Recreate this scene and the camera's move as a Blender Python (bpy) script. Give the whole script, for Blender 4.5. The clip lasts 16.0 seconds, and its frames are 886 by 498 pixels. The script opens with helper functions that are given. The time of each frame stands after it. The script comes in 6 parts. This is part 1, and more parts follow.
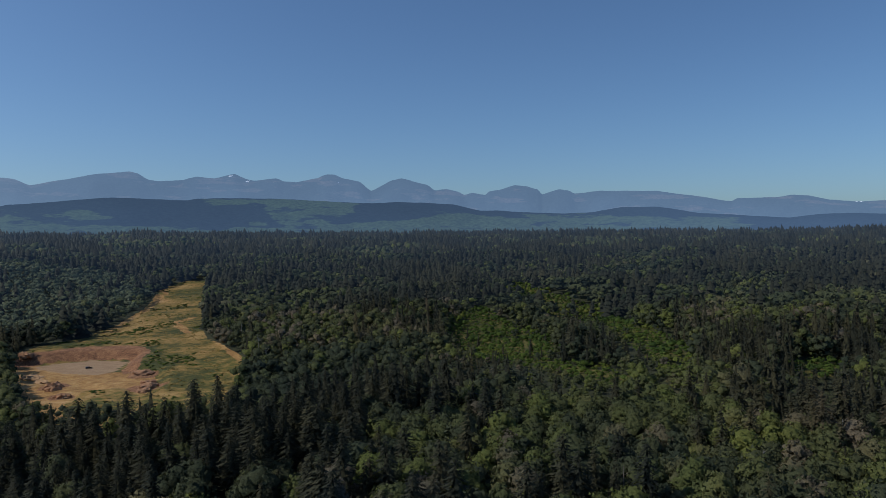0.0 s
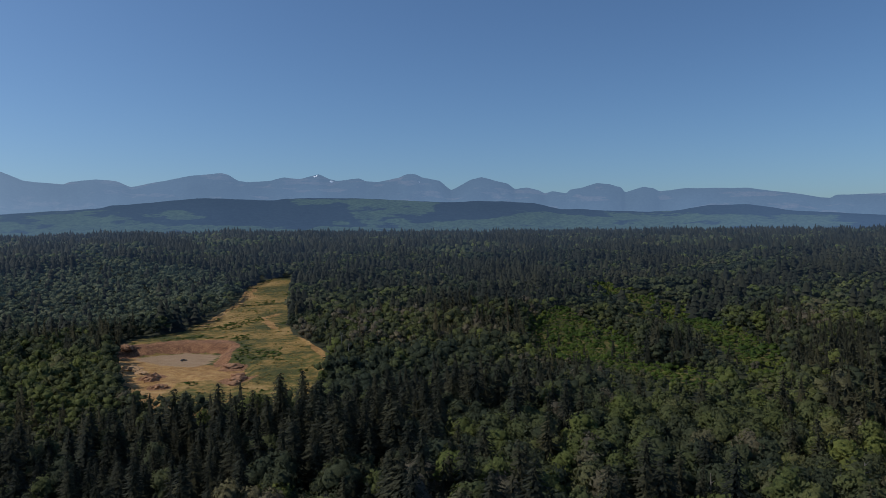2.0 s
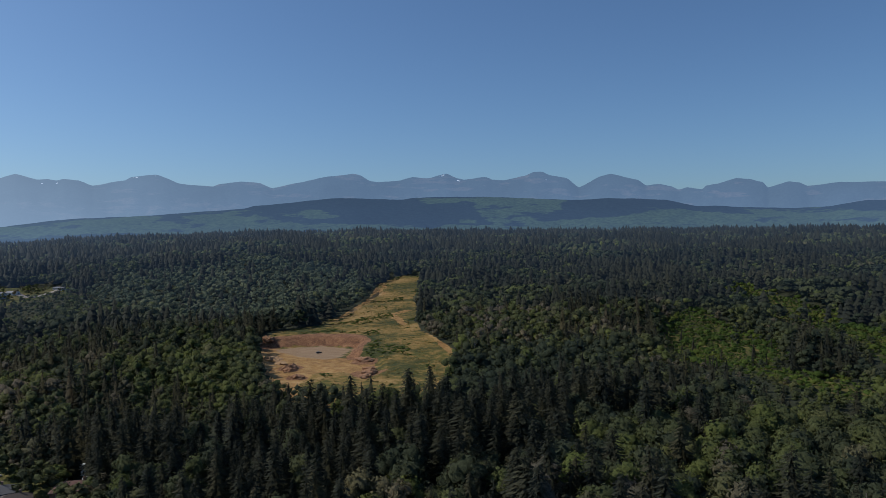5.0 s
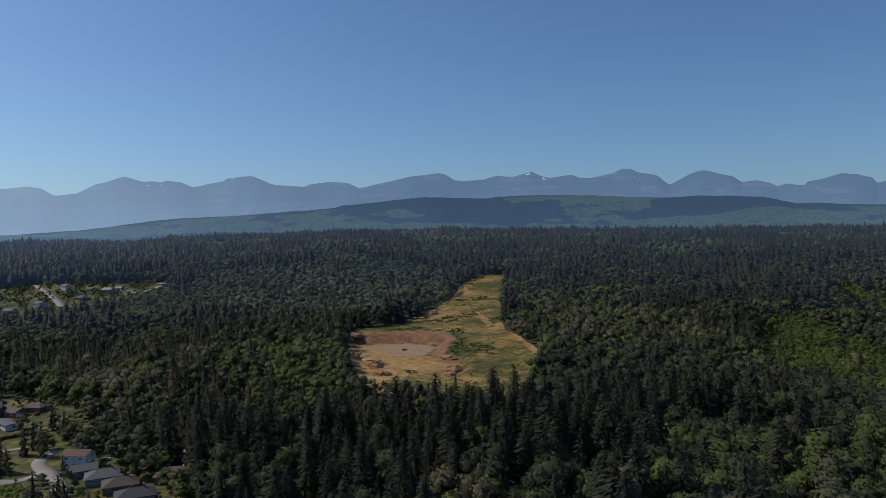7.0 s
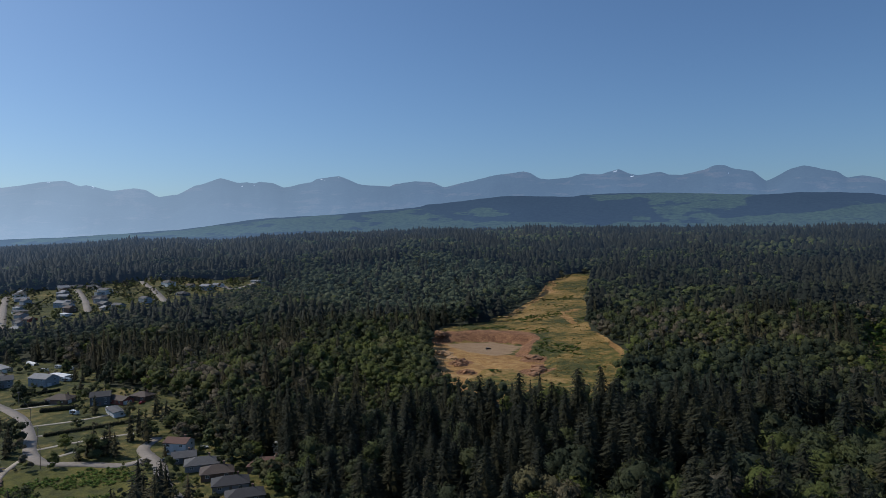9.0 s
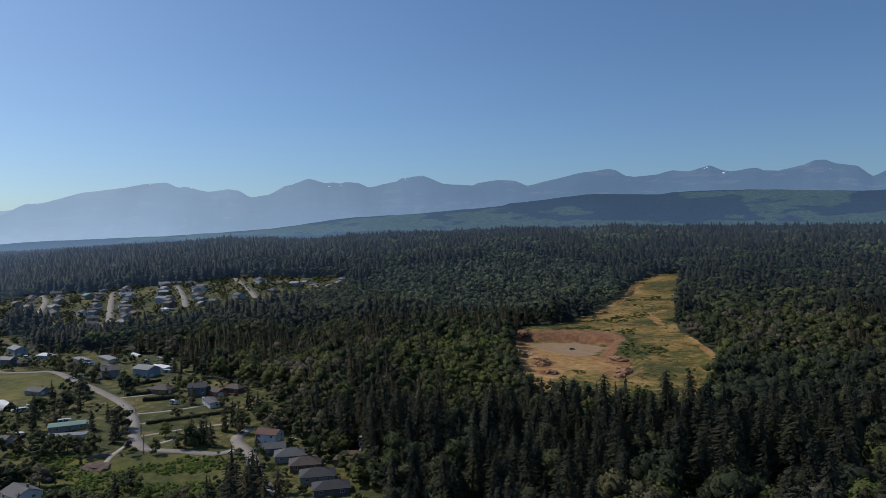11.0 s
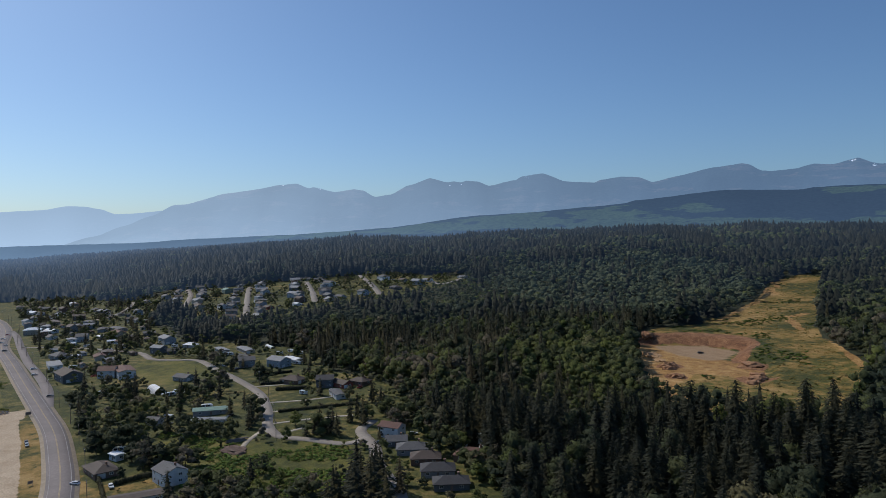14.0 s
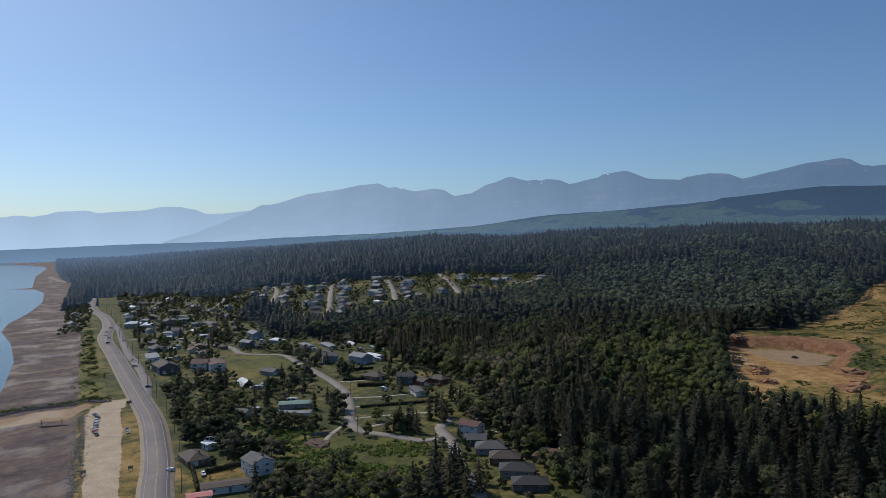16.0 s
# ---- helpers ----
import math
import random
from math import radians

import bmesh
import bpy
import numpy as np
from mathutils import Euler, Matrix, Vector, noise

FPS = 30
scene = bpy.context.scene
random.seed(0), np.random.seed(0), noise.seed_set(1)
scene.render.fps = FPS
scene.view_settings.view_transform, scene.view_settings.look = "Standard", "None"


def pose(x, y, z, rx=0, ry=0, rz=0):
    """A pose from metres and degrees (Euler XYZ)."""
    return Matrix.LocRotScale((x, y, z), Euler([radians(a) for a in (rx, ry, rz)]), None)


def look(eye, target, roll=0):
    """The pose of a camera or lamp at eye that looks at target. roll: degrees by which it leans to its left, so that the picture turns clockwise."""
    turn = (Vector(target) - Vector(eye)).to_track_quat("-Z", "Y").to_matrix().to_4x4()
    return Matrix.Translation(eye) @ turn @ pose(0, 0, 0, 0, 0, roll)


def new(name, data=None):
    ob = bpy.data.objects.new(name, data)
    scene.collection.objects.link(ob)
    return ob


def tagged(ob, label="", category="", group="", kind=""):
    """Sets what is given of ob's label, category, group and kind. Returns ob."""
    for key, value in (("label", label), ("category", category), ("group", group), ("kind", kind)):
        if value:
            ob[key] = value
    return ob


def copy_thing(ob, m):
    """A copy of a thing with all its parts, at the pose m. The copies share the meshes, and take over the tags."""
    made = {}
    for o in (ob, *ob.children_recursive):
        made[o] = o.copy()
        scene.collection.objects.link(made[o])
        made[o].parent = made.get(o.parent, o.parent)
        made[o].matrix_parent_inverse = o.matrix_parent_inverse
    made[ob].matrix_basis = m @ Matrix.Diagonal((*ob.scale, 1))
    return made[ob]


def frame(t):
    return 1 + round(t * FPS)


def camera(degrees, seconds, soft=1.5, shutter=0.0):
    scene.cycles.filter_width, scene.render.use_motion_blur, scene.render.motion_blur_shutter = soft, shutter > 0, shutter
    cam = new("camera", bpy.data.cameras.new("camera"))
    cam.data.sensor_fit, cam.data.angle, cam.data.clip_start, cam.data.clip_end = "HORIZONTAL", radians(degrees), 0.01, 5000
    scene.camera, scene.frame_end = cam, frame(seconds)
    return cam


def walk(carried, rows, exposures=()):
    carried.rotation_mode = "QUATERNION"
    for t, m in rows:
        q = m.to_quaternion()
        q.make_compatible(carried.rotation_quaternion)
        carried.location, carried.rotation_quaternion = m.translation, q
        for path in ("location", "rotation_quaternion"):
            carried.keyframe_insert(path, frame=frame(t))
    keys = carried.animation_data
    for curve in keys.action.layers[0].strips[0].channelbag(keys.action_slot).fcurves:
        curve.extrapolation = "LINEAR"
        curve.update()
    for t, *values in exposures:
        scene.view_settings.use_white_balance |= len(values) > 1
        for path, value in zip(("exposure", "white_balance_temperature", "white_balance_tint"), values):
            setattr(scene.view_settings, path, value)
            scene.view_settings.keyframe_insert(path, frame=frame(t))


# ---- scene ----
# a drone hangs still over the shore and turns to its left
cam = camera(64.6, 16.0, soft=0.8)
CAM_Z = 108.0
YAW = ((0, 0), (0.5, 1.6), (1, 3.2), (1.5, 4.84), (2, 6.52), (2.5, 8.22), (3, 9.93), (3.5, 11.66), (4, 13.38), (6.5, 22.0), (7, 23.73),
       (7.5, 25.45), (8, 27.17), (8.5, 28.88), (9, 30.6), (11.5, 39.0), (12, 40.62), (12.5, 42.22), (13, 43.85), (13.5, 45.49),
       (14, 47.13), (14.5, 48.75), (15, 50.37), (15.5, 52.0), (16, 53.62))
walk(cam, [(t, pose(0, 0, CAM_Z, 90 - 1.01, 0.81, yaw)) for t, yaw in YAW], exposures=((0, 0.0), (16, 0.0)))

# ---------------------------------------------------------------- light
SUN_AZ, SUN_EL = 97.0, 44.0   # to the left of the first view, over the water
world = bpy.data.worlds.new("sky")
world.use_nodes = True
scene.world = world
wt = world.node_tree
sky = wt.nodes.new("ShaderNodeTexSky")
sky.sky_type, sky.sun_disc = "NISHITA", False
sky.sun_elevation, sky.sun_rotation = radians(SUN_EL), radians(-SUN_AZ)
sky.air_density, sky.dust_density, sky.ozone_density, sky.altitude = 0.85, 1.1, 4.8, 100
cool = wt.nodes.new("ShaderNodeMix")
cool.data_type, cool.blend_type = "RGBA", "MULTIPLY"
cool.inputs[0].default_value, cool.inputs[7].default_value = 1.0, (0.83, 0.985, 1.085, 1)
wt.links.new(sky.outputs[0], cool.inputs[6])
wt.links.new(cool.outputs[2], wt.nodes["Background"].inputs[0])
wt.nodes["Background"].inputs[1].default_value = 0.088
sun = new("sun", bpy.data.lights.new("sun", "SUN"))
sun.data.energy, sun.data.angle, sun.data.color = 2.6, radians(0.55), (1.0, 0.93, 0.83)
a, e = radians(SUN_AZ), radians(SUN_EL)
sun.matrix_world = look((-math.sin(a) * math.cos(e) * 900, math.cos(a) * math.cos(e) * 900, math.sin(e) * 900), (0, 0, 0))

# ---------------------------------------------------------------- materials
def graph(name):
    m = bpy.data.materials.new(name)
    m.use_nodes = True
    t = m.node_tree
    return m, t, t.nodes["Principled BSDF"]


def node(t, kind, **sets):
    n = t.nodes.new(kind)
    for key, value in sets.items():
        n.inputs[key].default_value = value
    return n


def where(t):
    return t.nodes.new("ShaderNodeNewGeometry").outputs["Position"]


def speckle(t, scale, detail=3.0, rough=0.55, at=None):
    n = node(t, "ShaderNodeTexNoise", Scale=scale, Detail=detail, Roughness=rough)
    t.links.new(at if at else where(t), n.inputs["Vector"])
    return n.outputs["Fac"]


def ramp(t, fac, stops):
    n = t.nodes.new("ShaderNodeValToRGB")
    els = n.color_ramp.elements
    while len(els) < len(stops):
        els.new(0.5)
    for el, (p, c) in zip(els, stops):
        el.position, el.color = p, (*c, 1)
    t.links.new(fac, n.inputs[0])
    return n.outputs[0]


def blend(t, fac, one, two, kind="MIX"):
    n = t.nodes.new("ShaderNodeMix")
    n.data_type, n.blend_type = "RGBA", kind
    for socket, value in ((n.inputs[0], fac), (n.inputs[6], one), (n.inputs[7], two)):
        if isinstance(value, (int, float)):
            socket.default_value = value
        elif isinstance(value, tuple):
            socket.default_value = (*value, 1)
        else:
            t.links.new(value, socket)
    return n.outputs[2]


def sums(t, kind, one, two):
    n = t.nodes.new("ShaderNodeMath")
    n.operation = kind
    for socket, value in zip(n.inputs, (one, two)):
        if isinstance(value, (int, float)):
            socket.default_value = value
        else:
            t.links.new(value, socket)
    return n.outputs[0]


def step(t, fac, lo, hi):
    n = t.nodes.new("ShaderNodeMapRange")
    n.interpolation_type = "SMOOTHSTEP"
    n.inputs[1].default_value, n.inputs[2].default_value = lo, hi
    t.links.new(fac, n.inputs[0])
    return n.outputs[0]


def attribute(t, name):
    n = t.nodes.new("ShaderNodeAttribute")
    n.attribute_name = name
    return n.outputs["Fac"]


def bump(t, p, height, strength, distance):
    n = node(t, "ShaderNodeBump", Strength=strength, Distance=distance)
    t.links.new(height, n.inputs["Height"])
    t.links.new(n.outputs[0], p.inputs["Normal"])


def plain(name, color, rough=0.7, metal=0.0, vary=0.18, grain=3.0, coarse=0.25):
    """A painted, mineral or wooden surface: fine grain and coarse weathering."""
    m, t, p = graph(name)
    lo, hi = tuple(c * (1 - vary) for c in color), tuple(min(1, c * (1 + vary)) for c in color)
    fine = ramp(t, speckle(t, grain), ((0.3, lo), (0.7, hi)))
    worn = step(t, speckle(t, coarse, 4), 0.42, 0.68)
    t.links.new(blend(t, sums(t, "MULTIPLY", worn, 0.5), fine, tuple(c * 0.72 for c in color)), p.inputs["Base Color"])
    p.inputs["Roughness"].default_value, p.inputs["Metallic"].default_value = rough, metal
    bump(t, p, speckle(t, grain * 2), 0.2, 0.05)
    return m


def leafy(name, stops, own=False, thin=0.25, haze_glow=None):
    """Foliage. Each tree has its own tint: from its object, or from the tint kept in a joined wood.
    For woods far off, haze is painted on as emission in two given colours."""
    m, t, p = graph(name)
    tint = t.nodes.new("ShaderNodeObjectInfo").outputs["Random"] if own else attribute(t, "tint")
    base = ramp(t, tint, stops)
    leaves, clusters = speckle(t, 2.6, 2), speckle(t, 0.8, 4, 0.65)
    fine = ramp(t, leaves, ((0.3, (0.74, 0.74, 0.74)), (0.7, (1.26, 1.26, 1.2))))
    clumps = ramp(t, clusters, ((0.32, (0.70, 0.72, 0.74)), (0.68, (1.26, 1.26, 1.2))))
    wide = ramp(t, speckle(t, 0.012, 3), ((0.35, (0.8, 0.86, 0.9)), (0.65, (1.15, 1.12, 1.0))))
    color = blend(t, 1.0, blend(t, 1.0, blend(t, 1.0, base, fine, "MULTIPLY"), clumps, "MULTIPLY"), wide, "MULTIPLY")
    t.links.new(color, p.inputs["Base Color"])
    p.inputs["Roughness"].default_value, p.inputs["Specular IOR Level"].default_value = 0.7, 0.06
    relief = node(t, "ShaderNodeBump", Strength=0.7, Distance=0.6)
    t.links.new(sums(t, "ADD", clusters, sums(t, "MULTIPLY", leaves, 0.35)), relief.inputs["Height"])
    t.links.new(relief.outputs[0], p.inputs["Normal"])
    through_leaf = t.nodes.new("ShaderNodeBsdfTranslucent")
    t.links.new(color, through_leaf.inputs[0])
    t.links.new(relief.outputs[0], through_leaf.inputs["Normal"])
    mix = node(t, "ShaderNodeMixShader", Fac=thin)
    t.links.new(p.outputs[0], mix.inputs[1])
    t.links.new(through_leaf.outputs[0], mix.inputs[2])
    t.links.new(mix.outputs[0], t.nodes["Material Output"].inputs[0])
    # haze put into the foliage as emission
    if haze_glow:
        t.links.new(blend(t, attribute(t, "sunward"), haze_glow[0], haze_glow[1]), p.inputs["Emission Color"])
        t.links.new(sums(t, "DIVIDE", attribute(t, "haze_amount"), 1 - thin), p.inputs["Emission Strength"])
    return m


FIR = ((0.0, (0.034, 0.038, 0.031)), (0.45, (0.052, 0.053, 0.038)), (0.8, (0.073, 0.069, 0.043)), (1.0, (0.088, 0.076, 0.055)))
LEAF = ((0.0, (0.048, 0.060, 0.042)), (0.3, (0.073, 0.083, 0.050)), (0.55, (0.098, 0.111, 0.051)), (0.72, (0.126, 0.145, 0.047)), (0.82, (0.128, 0.114, 0.082)), (1.0, (0.160, 0.136, 0.110)))
BUSH = ((0.0, (0.058, 0.092, 0.025)), (0.5, (0.092, 0.132, 0.031)), (1.0, (0.150, 0.160, 0.042)))
ALDER = ((0.0, (0.098, 0.116, 0.070)), (0.6, (0.132, 0.148, 0.092)), (1.0, (0.170, 0.176, 0.122)))
DRY = ((0.0, (0.13, 0.105, 0.03)), (0.5, (0.24, 0.165, 0.055)), (1.0, (0.33, 0.23, 0.09)))
M_FIR, M_LEAF, M_BUSH, M_ALDER = leafy("fir_needles", FIR, thin=0.22), leafy("broad_leaves", LEAF, thin=0.32), leafy("bush_leaves", BUSH, thin=0.35), leafy("alder_leaves", ALDER)
M_FIR_OWN, M_LEAF_OWN = leafy("fir_needles_own", FIR, True, 0.22), leafy("broad_leaves_own", LEAF, True, 0.32)
# haze painted into far foliage: colours away from and towards the sun
FAR_HAZE_GLOW = ((0.015, 0.028, 0.056), (0.032, 0.058, 0.108))
M_FIR_HAZE, M_LEAF_HAZE, M_ALDER_HAZE = leafy("backdrop_needles", FIR, thin=0.22, haze_glow=FAR_HAZE_GLOW), leafy("backdrop_leaves", LEAF, thin=0.3, haze_glow=FAR_HAZE_GLOW), leafy("backdrop_alder", ALDER, haze_glow=FAR_HAZE_GLOW)
M_DRY, M_BRAMBLE = leafy("dry_grass", DRY, thin=0.3), leafy("bramble_leaves", tuple((p, tuple(k * 1.6 for k in q)) for p, q in BUSH), thin=0.3)
M_BARK = plain("bark", (0.09, 0.07, 0.055), 0.9)


def ground_material():
    m, t, p = graph("land")
    wide, mid, fine = speckle(t, 0.02, 4), speckle(t, 0.14, 7, 0.68), speckle(t, 1.2, 3)
    litter = ramp(t, mid, ((0.3, (0.022, 0.028, 0.014)), (0.7, (0.045, 0.05, 0.022))))
    lawn = ramp(t, sums(t, "ADD", sums(t, "MULTIPLY", wide, 0.35), sums(t, "MULTIPLY", mid, 0.65)), ((0.36, (0.024, 0.032, 0.009)), (0.45, (0.049, 0.058, 0.013)), (0.53, (0.090, 0.087, 0.019)), (0.61, (0.190, 0.146, 0.048))))
    field = ramp(t, sums(t, "ADD", sums(t, "MULTIPLY", wide, 0.6), sums(t, "MULTIPLY", mid, 0.4)), ((0.40, (0.052, 0.058, 0.011)), (0.46, (0.088, 0.090, 0.016)), (0.53, (0.132, 0.120, 0.023)), (0.60, (0.185, 0.150, 0.040))))
    dry = ramp(t, sums(t, "ADD", sums(t, "MULTIPLY", wide, 0.5), sums(t, "MULTIPLY", mid, 0.5)),
               ((0.41, (0.048, 0.056, 0.012)), (0.46, (0.105, 0.090, 0.020)), (0.50, (0.195, 0.135, 0.034)), (0.545, (0.275, 0.172, 0.050)), (0.61, (0.36, 0.235, 0.086))))
    soil = ramp(t, sums(t, "ADD", sums(t, "MULTIPLY", wide, 0.3), sums(t, "MULTIPLY", mid, 0.7)), ((0.36, (0.185, 0.090, 0.030)), (0.46, (0.310, 0.170, 0.057)), (0.54, (0.390, 0.228, 0.082)), (0.64, (0.470, 0.305, 0.132))))
    scar = ramp(t, sums(t, "ADD", sums(t, "MULTIPLY", mid, 0.6), sums(t, "MULTIPLY", fine, 0.4)), ((0.36, (0.100, 0.046, 0.024)), (0.47, (0.195, 0.092, 0.045)), (0.58, (0.300, 0.152, 0.074)), (0.68, (0.40, 0.225, 0.115))))
    gravel = ramp(t, mid, ((0.3, (0.40, 0.30, 0.20)), (0.7, (0.54, 0.43, 0.31))))
    floor_ = ramp(t, mid, ((0.3, (0.265, 0.172, 0.096)), (0.7, (0.36, 0.248, 0.150))))
    streaks = t.nodes.new("ShaderNodeMapping")
    streaks.inputs["Scale"].default_value = (0.05, 0.012, 0.05)
    streaks.inputs["Rotation"].default_value = (0, 0, radians(80))
    t.links.new(where(t), streaks.inputs[0])
    tide = sums(t, "ADD", sums(t, "MULTIPLY", speckle(t, 1.0, 6, 0.65, streaks.outputs[0]), 0.45), sums(t, "MULTIPLY", speckle(t, 0.11, 9, 0.8), 0.55))
    mud = ramp(t, tide, ((0.37, (0.040, 0.026, 0.026)), (0.44, (0.080, 0.053, 0.052)), (0.50, (0.115, 0.079, 0.072)), (0.56, (0.165, 0.112, 0.074)), (0.64, (0.21, 0.168, 0.155))))
    edge = sums(t, "MULTIPLY", sums(t, "SUBTRACT", mid, 0.5), 0.9)
    color = litter
    for name, look_of in (("lawn", lawn), ("field", field), ("dry", dry), ("soil", soil), ("scar", scar), ("mud", mud), ("pit", floor_), ("gravel", gravel)):
        color = blend(t, step(t, sums(t, "ADD", attribute(t, name), edge), 0.4, 0.6), color, look_of)
    color = blend(t, 1.0, color, ramp(t, fine, ((0.3, (0.78, 0.78, 0.78)), (0.7, (1.2, 1.2, 1.2)))), "MULTIPLY")
    t.links.new(color, p.inputs["Base Color"])
    wet = sums(t, "MULTIPLY", attribute(t, "mud"), step(t, speckle(t, 0.03, 4), 0.5, 0.6))
    t.links.new(ramp(t, wet, ((0.0, (0.92, 0.92, 0.92)), (1.0, (0.68, 0.68, 0.68)))), p.inputs["Roughness"])
    p.inputs["Specular IOR Level"].default_value = 0.3
    bump(t, p, sums(t, "ADD", mid, sums(t, "MULTIPLY", fine, 0.3)), 0.7, 1.2)
    return m


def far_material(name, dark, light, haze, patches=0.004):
    """A distant range: woods and cut-over slopes, with haze painted on as emission."""
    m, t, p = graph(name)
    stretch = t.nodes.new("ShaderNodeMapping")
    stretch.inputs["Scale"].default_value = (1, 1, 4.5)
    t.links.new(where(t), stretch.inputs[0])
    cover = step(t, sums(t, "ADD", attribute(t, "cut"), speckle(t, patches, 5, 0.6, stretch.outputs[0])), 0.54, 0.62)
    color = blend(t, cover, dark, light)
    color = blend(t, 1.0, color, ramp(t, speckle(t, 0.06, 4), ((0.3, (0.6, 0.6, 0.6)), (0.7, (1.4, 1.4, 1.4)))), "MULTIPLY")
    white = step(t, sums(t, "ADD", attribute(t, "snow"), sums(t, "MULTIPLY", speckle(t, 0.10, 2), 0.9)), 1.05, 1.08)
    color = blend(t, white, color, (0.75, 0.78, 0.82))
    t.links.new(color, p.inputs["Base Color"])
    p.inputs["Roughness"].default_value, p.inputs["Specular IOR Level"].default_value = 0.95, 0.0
    # haze as emitted colour, brighter on the sun's side
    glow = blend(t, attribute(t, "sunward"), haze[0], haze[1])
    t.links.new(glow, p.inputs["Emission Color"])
    t.links.new(attribute(t, "haze_amount"), p.inputs["Emission Strength"])
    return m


# ---------------------------------------------------------------- mesh tools
def fill(name, verts, tris, materials, attrs=(), even=False, normals=None):
    """A mesh object from arrays of vertices and triangles, with one value a vertex for each attribute."""
    verts, tris = np.asarray(verts, np.float32), np.asarray(tris, np.int32)
    me = bpy.data.meshes.new(name)
    me.vertices.add(len(verts))
    me.vertices.foreach_set("co", verts.ravel())
    me.loops.add(tris.size)
    me.loops.foreach_set("vertex_index", tris.ravel())
    me.polygons.add(len(tris))
    me.polygons.foreach_set("loop_start", np.arange(0, tris.size, 3, dtype=np.int32))
    for m in materials:
        me.materials.append(m)
    if even:
        me.polygons.foreach_set("use_smooth", np.ones(len(tris), bool))
    for key, values in attrs:
        me.attributes.new(key, "FLOAT", "POINT").data.foreach_set("value", np.asarray(values, np.float32))
    if normals is not None:
        me.attributes.new("custom_normal", "FLOAT_VECTOR", "POINT").data.foreach_set("vector", np.asarray(normals, np.float32).ravel())
    me.update(calc_edges=True)
    return new(name, me)


def part(name, bm, material, parent=None, label=""):
    me = bpy.data.meshes.new(name)
    bm.to_mesh(me)
    bm.free()
    me.materials.append(material)
    ob = new(name, me)
    ob.parent = parent
    if label:
        tagged(ob, label)
    return ob


def box(bm, x0, x1, y0, y1, z0, z1, m=Matrix()):
    vs = [bm.verts.new(m @ Vector(c)) for c in ((x0, y0, z0), (x1, y0, z0), (x1, y1, z0), (x0, y1, z0), (x0, y0, z1), (x1, y0, z1), (x1, y1, z1), (x0, y1, z1))]
    for f in ((3, 2, 1, 0), (4, 5, 6, 7), (0, 1, 5, 4), (1, 2, 6, 5), (2, 3, 7, 6), (3, 0, 4, 7)):
        bm.faces.new([vs[i] for i in f])
    return vs


# ---------------------------------------------------------------- the lie of the land
COAST = radians(80.5)          # the shore runs this way; u is the way inland, v the way along it
CA, CB = (-math.sin(COAST), math.cos(COAST)), (math.cos(COAST), math.sin(COAST))
# height of the far tree tops over the eye, in degrees, by azimuth
CREST = ((-40, 0.2), (-30, 0.24), (0, 0.44), (21, 0.6), (31, 0.62), (41, 0.45), (48, 0.12), (53, 0.15), (58, -0.1), (62, -0.29), (71, -1.03), (75, -1.46), (81, -2.0), (100, -2.0))
WATERLINE = ((-3000, -60), (300, -52), (590, -58), (740, -62), (870, -75), (1000, -96), (1090, -97), (1240, -83), (1455, -75), (1700, -84), (1850, -108),
             (1890, -162), (1930, -120), (2190, -132), (2560, -150), (3340, -150), (3900, -180), (4200, -600), (4600, -2000), (6000, -5000))


def xy(u, v):
    return u * CB[0] + v * CA[0], u * CB[1] + v * CA[1]


def uv(x, y):
    return x * CB[0] + y * CB[1], x * CA[0] + y * CA[1]


def smooth(lo, hi, v):
    s = np.clip((np.asarray(v, float) - lo) / (hi - lo), 0, 1)
    return s * s * (3 - 2 * s)


def knots(table, v):
    return np.interp(v, [k[0] for k in table], [k[1] for k in table])


def waves(x, y, size, seed=0.0):
    """Cheap rolling noise, -1 to 1."""
    x, y = x / size, y / size
    return (np.sin(x * 1.7 + 1.3 * np.sin(y * 1.1 + seed) + seed) + np.sin(y * 1.9 + 1.5 * np.sin(x * 0.9 - seed) + 2 * seed)
            + np.sin((x + y) * 2.7 + seed * 3) * 0.6 + np.sin((x - y) * 4.3 + seed) * 0.4) / 3


def inside(poly, x, y):
    hit = np.zeros(np.shape(x), bool)
    for (x0, y0), (x1, y1) in zip(poly, poly[1:] + poly[:1]):
        if y0 != y1:
            hit ^= ((y0 > y) != (y1 > y)) & (x < (x1 - x0) * (y - y0) / (y1 - y0) + x0)
    return hit


def off_line(line, x, y):
    """Distance to a polyline."""
    best = np.full(np.shape(x), 1e9)
    for (x0, y0), (x1, y1) in zip(line, line[1:]):
        dx, dy = x1 - x0, y1 - y0
        s = np.clip(((x - x0) * dx + (y - y0) * dy) / (dx * dx + dy * dy + 1e-9), 0, 1)
        best = np.minimum(best, np.hypot(x - x0 - s * dx, y - y0 - s * dy))
    return best


def opened(u, v):
    return np.max([within(p, u, v) for p in OPENINGS], axis=0)


def within(poly, x, y):
    """Signed distance into a polygon: positive inside."""
    d = off_line(poly + poly[:1], x, y)
    return np.where(inside(poly, x, y), d, -d)


